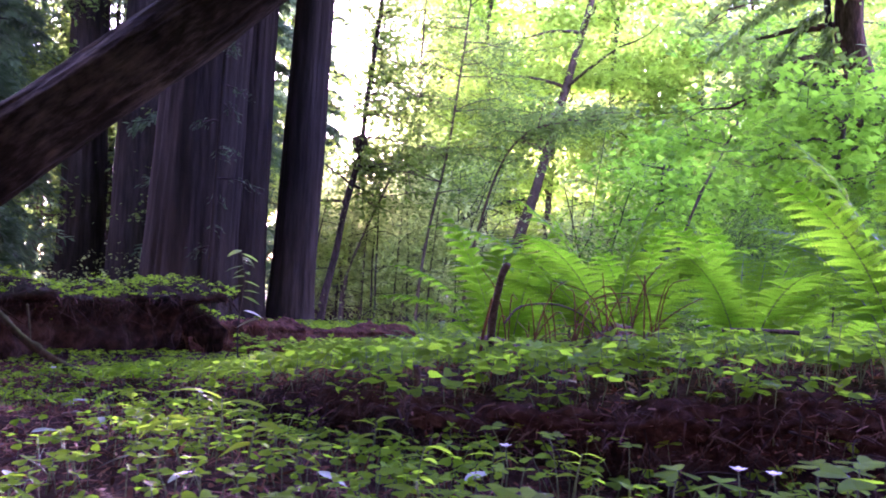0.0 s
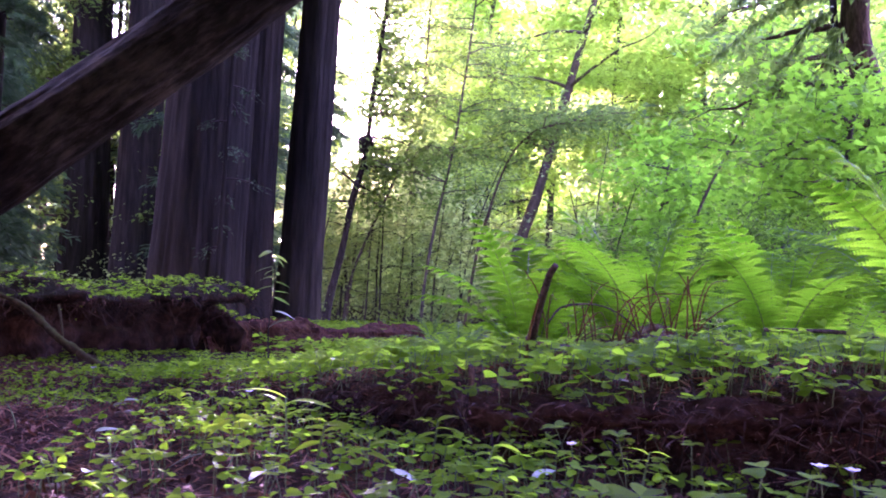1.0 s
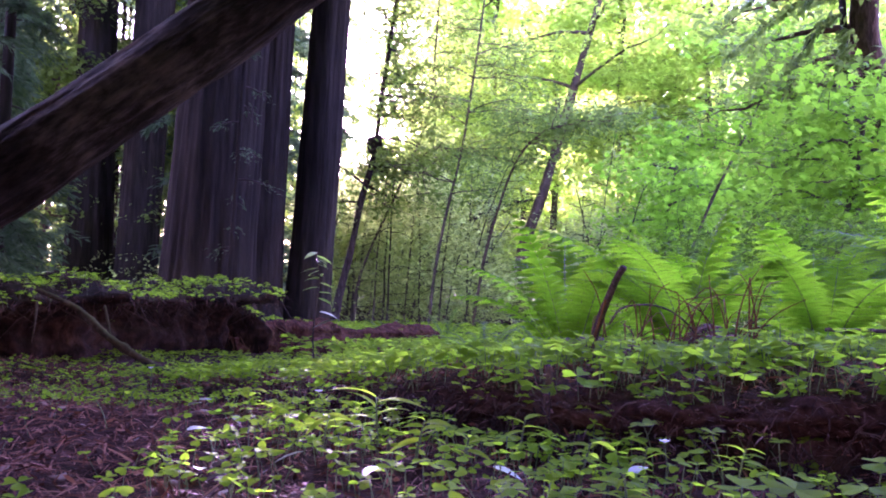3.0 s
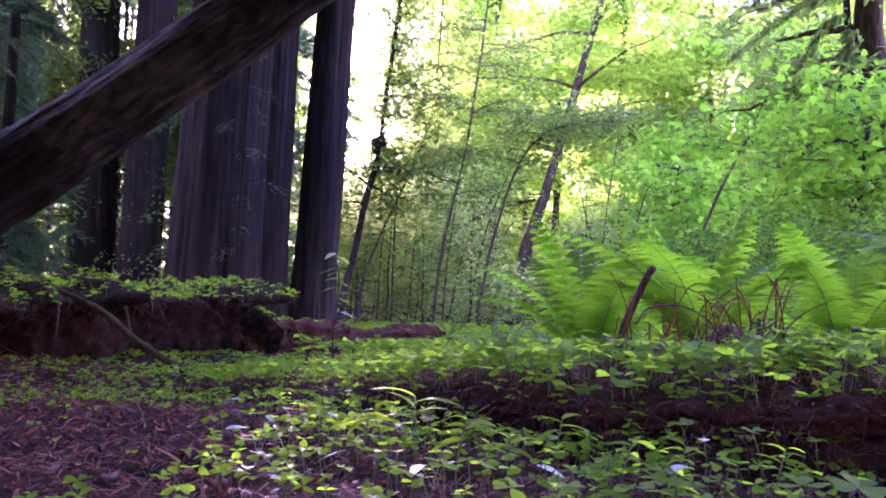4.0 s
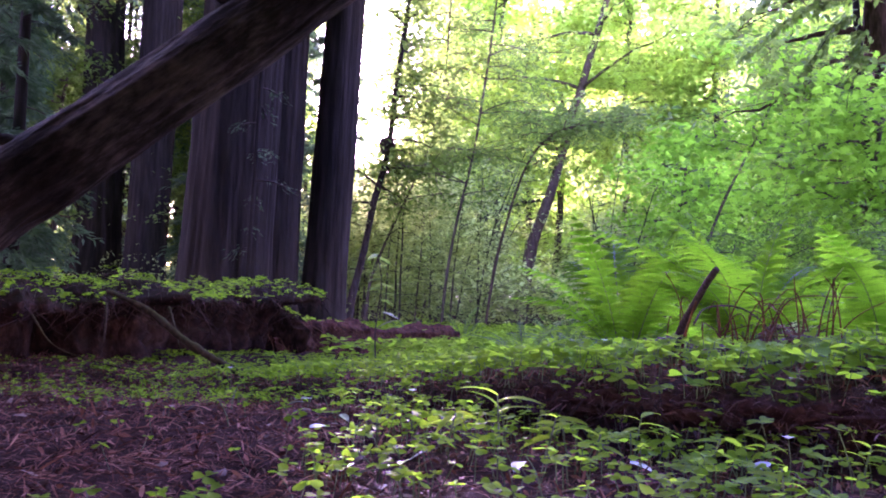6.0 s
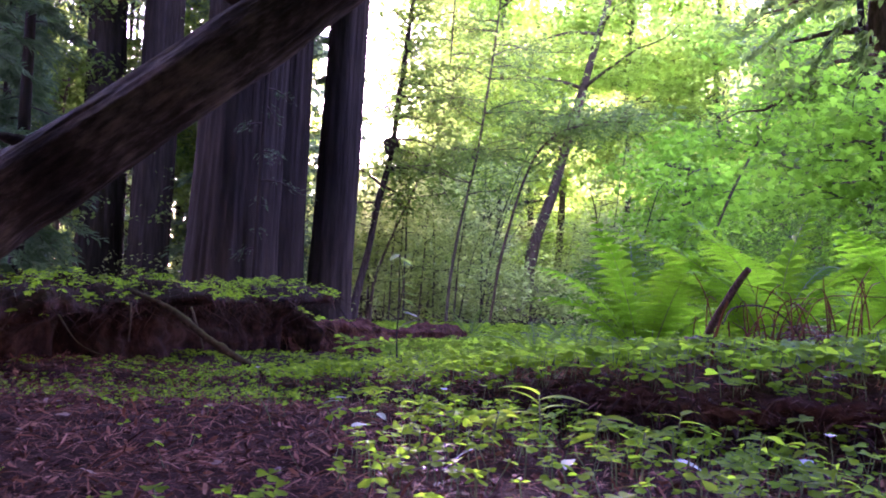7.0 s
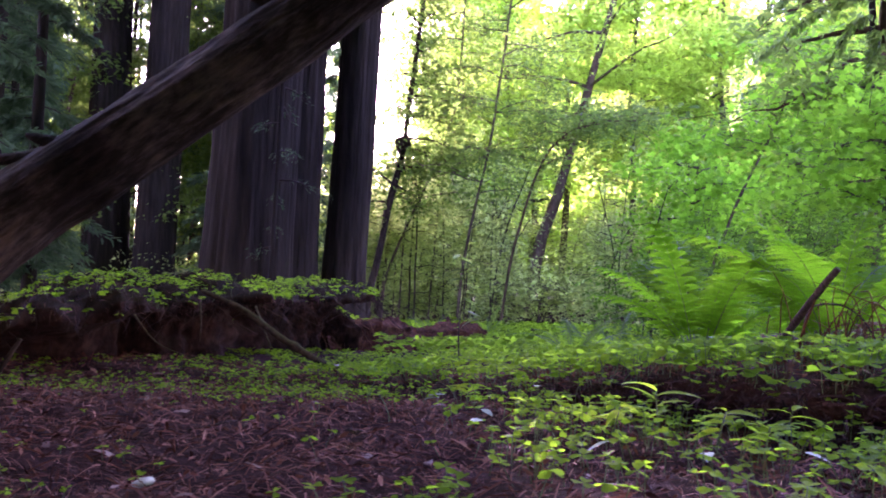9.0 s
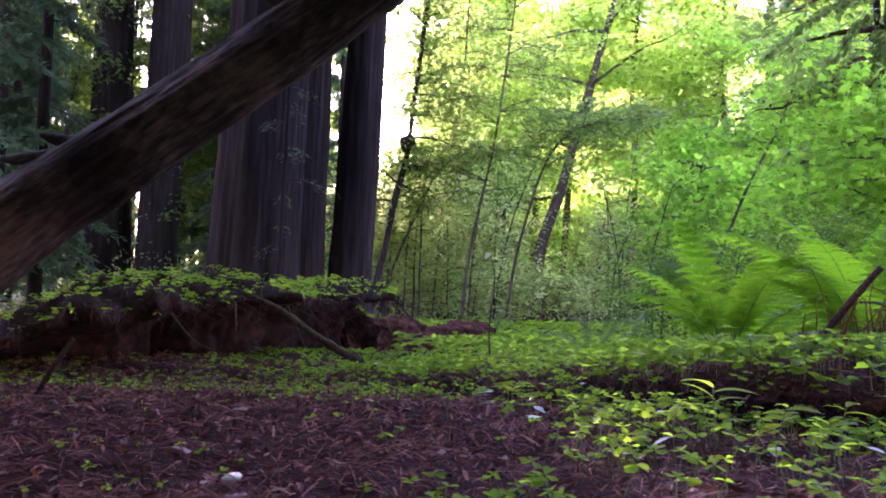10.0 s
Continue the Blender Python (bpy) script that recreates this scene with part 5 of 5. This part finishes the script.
def long_leaf(mat, width=0.13, droop=0.3):
    g = Geo()
    n = 9
    rows = []
    for k in range(n):
        u = k / (n - 1)
        w = width * math.sin(math.pi * min(1, u * 0.97 + 0.03) ** 0.8) ** 0.85
        for s in (-1, -0.5, 0, 0.5, 1):
            rows.append((u, s * w, -droop * u * u + 0.25 * w * abs(s) - 0.04 * s * s * w))
    g.add(rows, quads=[(i * 5 + s, (i + 1) * 5 + s, (i + 1) * 5 + s + 1, i * 5 + s + 1) for i in range(n - 1) for s in range(4)])
    return g.mesh("leaf", [mat])


LILY_LEAF, GLOSS_LEAF, PALE_LEAF = long_leaf(M_LILY, 0.15, 0.42), long_leaf(M_GLOSSLEAF, 0.12, 0.2), long_leaf(M_PALE, 0.2, 0.2)
for k, (x, y, h, n, sz) in enumerate([(-0.02, 1.11, 0.10, 8, 0.042), (-0.34, 1.44, 0.10, 7, 0.055), (-0.25, 1.42, 0.085, 6, 0.05), (-0.42, 1.58, 0.13, 5, 0.085), (-0.53, 1.55, 0.10, 6, 0.065), (-0.13, 1.60, 0.11, 6, 0.065),
                                       (0.23, 1.36, 0.10, 8, 0.045), (-0.04, 1.40, 0.10, 8, 0.05), (0.10, 1.50, 0.09, 7, 0.05), (-0.82, 2.15, 0.08, 5, 0.06), (-0.70, 1.85, 0.07, 5, 0.055)]):
    lily_shoot(on_ground(x, y), h, n, sz, (random.uniform(-0.02, 0.02), random.uniform(-0.02, 0.0)), 70 + k)


def small_sapling():
    t = thing("tanoak_seedling", on_ground(-0.80, 3.2), "thin seedling with a few glossy drooping leaves", "plant")
    pts = curve([(0, 0, 0), (-0.01, 0, 0.2), (0.01, 0, 0.4), (-0.01, 0.01, 0.52)], 20)
    g = Geo()
    g.tube(pts, np.linspace(0.004, 0.0018, 20), 6)
    part("stem", g, M_DARKBARK, t)
    rg = random.Random(8)
    for k in range(13):
        f = 0.55 + 0.45 * k / 12
        p = [float(np.interp(f * 19, np.arange(20), pts[:, c])) for c in range(3)]
        ob = part("leaf", GLOSS_LEAF, None, t)
        ob.matrix_basis = Matrix.Translation(p) @ pose(0, 0, 0, rg.uniform(-25, 25), rg.uniform(-8, 14), rg.uniform(0, 360)) @ Matrix.Scale(rg.uniform(0.06, 0.095), 4)
    for k in range(2):
        ob = part("pale_leaf", PALE_LEAF, None, t, "pale dry leaf caught on the stem")
        ob.matrix_basis = Matrix.Translation((0.02 + 0.06 * k, -0.03, 0.28 - 0.03 * k)) @ pose(0, 0, 0, 10, 12, 20 + 160 * k) @ Matrix.Scale(0.09, 4)


small_sapling()


def flower(place, h, seed):
    rg = random.Random(seed)
    t = thing("sorrel_flower", place, "pale pink sorrel blossom on a thin stem", "flower", "sorrel blossoms")
    g = Geo()
    g.tube(np.array([(0, 0, 0), (0.005, 0, h * 0.6), (0, 0, h)]), [0.0014, 0.0012, 0.001], 5)
    part("stem", g, M_STEM, t)
    for q in range(5):
        ob = part("petal", PETAL, None, t)
        ob.matrix_basis = Matrix.Translation((0, 0, h)) @ pose(0, 0, 0, 0, -35, 72 * q + rg.uniform(-6, 6)) @ Matrix.Scale(0.013, 4)


PETAL = long_leaf(M_PETAL, 0.34, 0.25)
for k, (x, y, h) in enumerate([(0.40, 1.07, 0.13), (0.47, 0.95, 0.11), (0.46, 1.1, 0.12), (-0.62, 2.1, 0.08), (-1.25, 2.6, 0.08), (0.12, 1.42, 0.1), (-0.05, 2.3, 0.1)]):
    flower(on_ground(x, y), h, 90 + k)


# ---- sticks, roots and chips ----
def stick(name, pts, r0, r1, mat, label, category="stick", n=24, knots=0.15, sides=10, group=""):
    p = curve(pts, n)
    t = thing(name, tuple(p[0]), label, category, group)
    g = Geo()
    k = np.linspace(0, 1, n)
    g.tube(p - p[0], np.linspace(r0, r1, n) * (1 + knots * vnoise(k * n * 0.7, r0 * 900, 1.5)), sides)
    part("wood", g, mat, t)
    return t, p


stick("dead_stick", [(0.146, 2.3, 0.08), (0.138, 2.2, 0.19), (0.136, 2.1, 0.262), (0.142, 2.0, 0.335), (0.147, 1.95, 0.372), (0.158, 1.93, 0.395)], 0.013, 0.008, M_STICK, "dark dead stick standing upright with a crooked tip")
stick("broken_snag", [(-0.05, 1.78, 0.09), (-0.048, 1.76, 0.14), (-0.052, 1.75, 0.165)], 0.010, 0.006, M_STICK, "short dark snag poking from the humus", "stick")
stick("dead_stick", [(0.10, 2.05, 0.08), (0.105, 2.03, 0.2), (0.125, 1.99, 0.31)], 0.006, 0.003, M_DEADFERN, "thin brown dead stem leaning on a stick")
stick("arched_twig", [(0.17, 2.15, 0.24), (0.22, 2.2, 0.285), (0.33, 2.26, 0.29), (0.42, 2.3, 0.25), (0.50, 2.35, 0.17)], 0.0035, 0.0025, M_STICK, "thin arched brown twig among dead fern stems", "twig")
stick("fallen_branch", [(0.72, 2.05, 0.245), (0.85, 1.92, 0.25), (0.95, 1.85, 0.235), (1.1, 1.75, 0.22), (1.25, 1.68, 0.19)], 0.0055, 0.005, M_STICK, "dark fallen branch lying on the sorrel", "branch")
stick("mossy_root", [(-1.84, 3.0, 0.27), (-1.68, 2.98, 0.205), (-1.5, 2.88, 0.10), (-1.38, 2.85, 0.035), (-1.25, 2.82, -0.03), (-1.12, 2.76, -0.09)], 0.010, 0.019, M_ROOT, "mossy tan root slanting down from the log", "root", 60, 0.45)
stick("pale_root", [(-1.86, 3.05, 0.22), (-1.84, 3.0, 0.14), (-1.83, 2.96, 0.07)], 0.006, 0.002, M_ROOT, "pale broken root hanging from the log", "root")
stick("pale_root", [(-1.68, 3.25, 0.2), (-1.63, 3.18, 0.12), (-1.58, 3.1, 0.04)], 0.006, 0.002, M_ROOT, "thin pale root hanging from the log", "root")
stick("thin_vine", [(-2.05, 2.85, 0.18), (-1.92, 2.75, 0.08), (-1.75, 2.7, 0.03), (-1.6, 2.7, 0.0)], 0.0028, 0.0015, M_ROOT, "thin brown root trailing to the floor", "root")
stick("wooden_stake", [(-2.21, 2.1, -0.06), (-2.15, 2.1, 0.05), (-2.09, 2.1, 0.145)], 0.010, 0.006, M_ROOT, "slanting weathered stick stuck in the litter", "stick")
for k in range(26):
    x, y, a, ln = rng.uniform(-2.6, 0.9), rng.uniform(1.0, 2.7), rng.uniform(0, 6.28), rng.uniform(0.06, 0.22)
    q = [(x + ln * f * math.cos(a) + rng.normal(0, 0.008), y + ln * f * math.sin(a), float(ground_z(x + ln * f * math.cos(a), y + ln * f * math.sin(a))) + 0.009) for f in (0, 0.5, 1)]
    stick("twig", q, 0.003, 0.0015, M_STICK, "small dry twig lying on the litter", "twig", 10, 0.1, 6, "twigs on the floor")
# dead fern stems round the stick
for k in range(40):
    x, y = rng.uniform(0.16, 0.62), rng.uniform(2.05, 2.45)
    dx, h = rng.normal(0, 0.05), rng.uniform(0.10, 0.24)
    z = float(ground_z(x, y))
    stick("dead_fern_stem", [(x, y, z - 0.01), (x + dx * 0.4, y, z + h * 0.6), (x + dx, y, z + h), (x + dx * rng.uniform(1.2, 2.8), y + rng.normal(0, 0.05), z + h * rng.uniform(0.7, 1.3))], 0.0030, 0.0014, M_DEADFERN, "brittle brown dead fern stem", "stem", 12, 0.1, 5, "dead fern stems")


def chip(place, size, mat, label, seed):
    rg = np.random.default_rng(seed)
    g = Geo()
    n = 9
    a = np.arange(n) * 2 * np.pi / n
    r = rg.uniform(0.7, 1.1, n)
    ring = np.stack([r * np.cos(a), 0.6 * r * np.sin(a), 0.12 * rg.normal(0, 1, n)], -1)
    v = np.vstack([ring * 0.9 + (0, 0, 0.14), ring, ring * 0.8 - (0, 0, 0.16), [(0, 0, 0.2)], [(0, 0, -0.16)]])
    quads = [(b * n + (k + 1) % n, b * n + k, (b + 1) * n + k, (b + 1) * n + (k + 1) % n) for b in (0, 1) for k in range(n)]
    tris = [(3 * n, k, (k + 1) % n) for k in range(n)] + [(3 * n + 1, 2 * n + (k + 1) % n, 2 * n + k) for k in range(n)]
    g.add(v * size, tris=tris, quads=quads)
    ob = part("pale_chip", g, mat)
    ob.matrix_world = pose(*place, 0, 0, float(rg.uniform(0, 360)))
    tagged(ob, label, "chip", "chips on the floor")


chip((-1.40, 1.163, float(ground_z(-1.40, 1.163)) + 0.014), 0.026, M_PALE, "pale whitish bark chip on the needle litter", 1)
for k, (x, y) in enumerate([(-0.926, 1.278), (-0.741, 1.278), (-0.9, 1.98), (-1.374, 1.072)]):
    chip((x, y, float(ground_z(x, y)) + 0.012), 0.02 + 0.004 * (k % 3), M_CHIP, "tan splinter of bark on the needle litter", 5 + k)
# pale leaves stand in for whitish highlights on the foreground leaves
for k, (x, y) in enumerate([(-0.93, 2.02), (-0.83, 1.65), (-0.71, 1.33), (-0.66, 1.32), (-0.48, 1.68), (-0.40, 1.32), (-0.79, 1.88), (-0.2, 1.35), (0.05, 1.4), (0.3, 1.2), (-0.9, 1.98), (-0.55, 1.45)]):
    ob = part("highlight_leaf", PALE_LEAF, None)
    ob.matrix_world = pose(x, y, float(ground_z(x, y)) + 0.035, 8, -16 + 9 * (k % 4), 50 * k) @ Matrix.Scale(0.048 + 0.007 * (k % 3), 4)
    tagged(ob, "pale grey green leaf standing in for a highlight", "leaf", "fallen leaves")
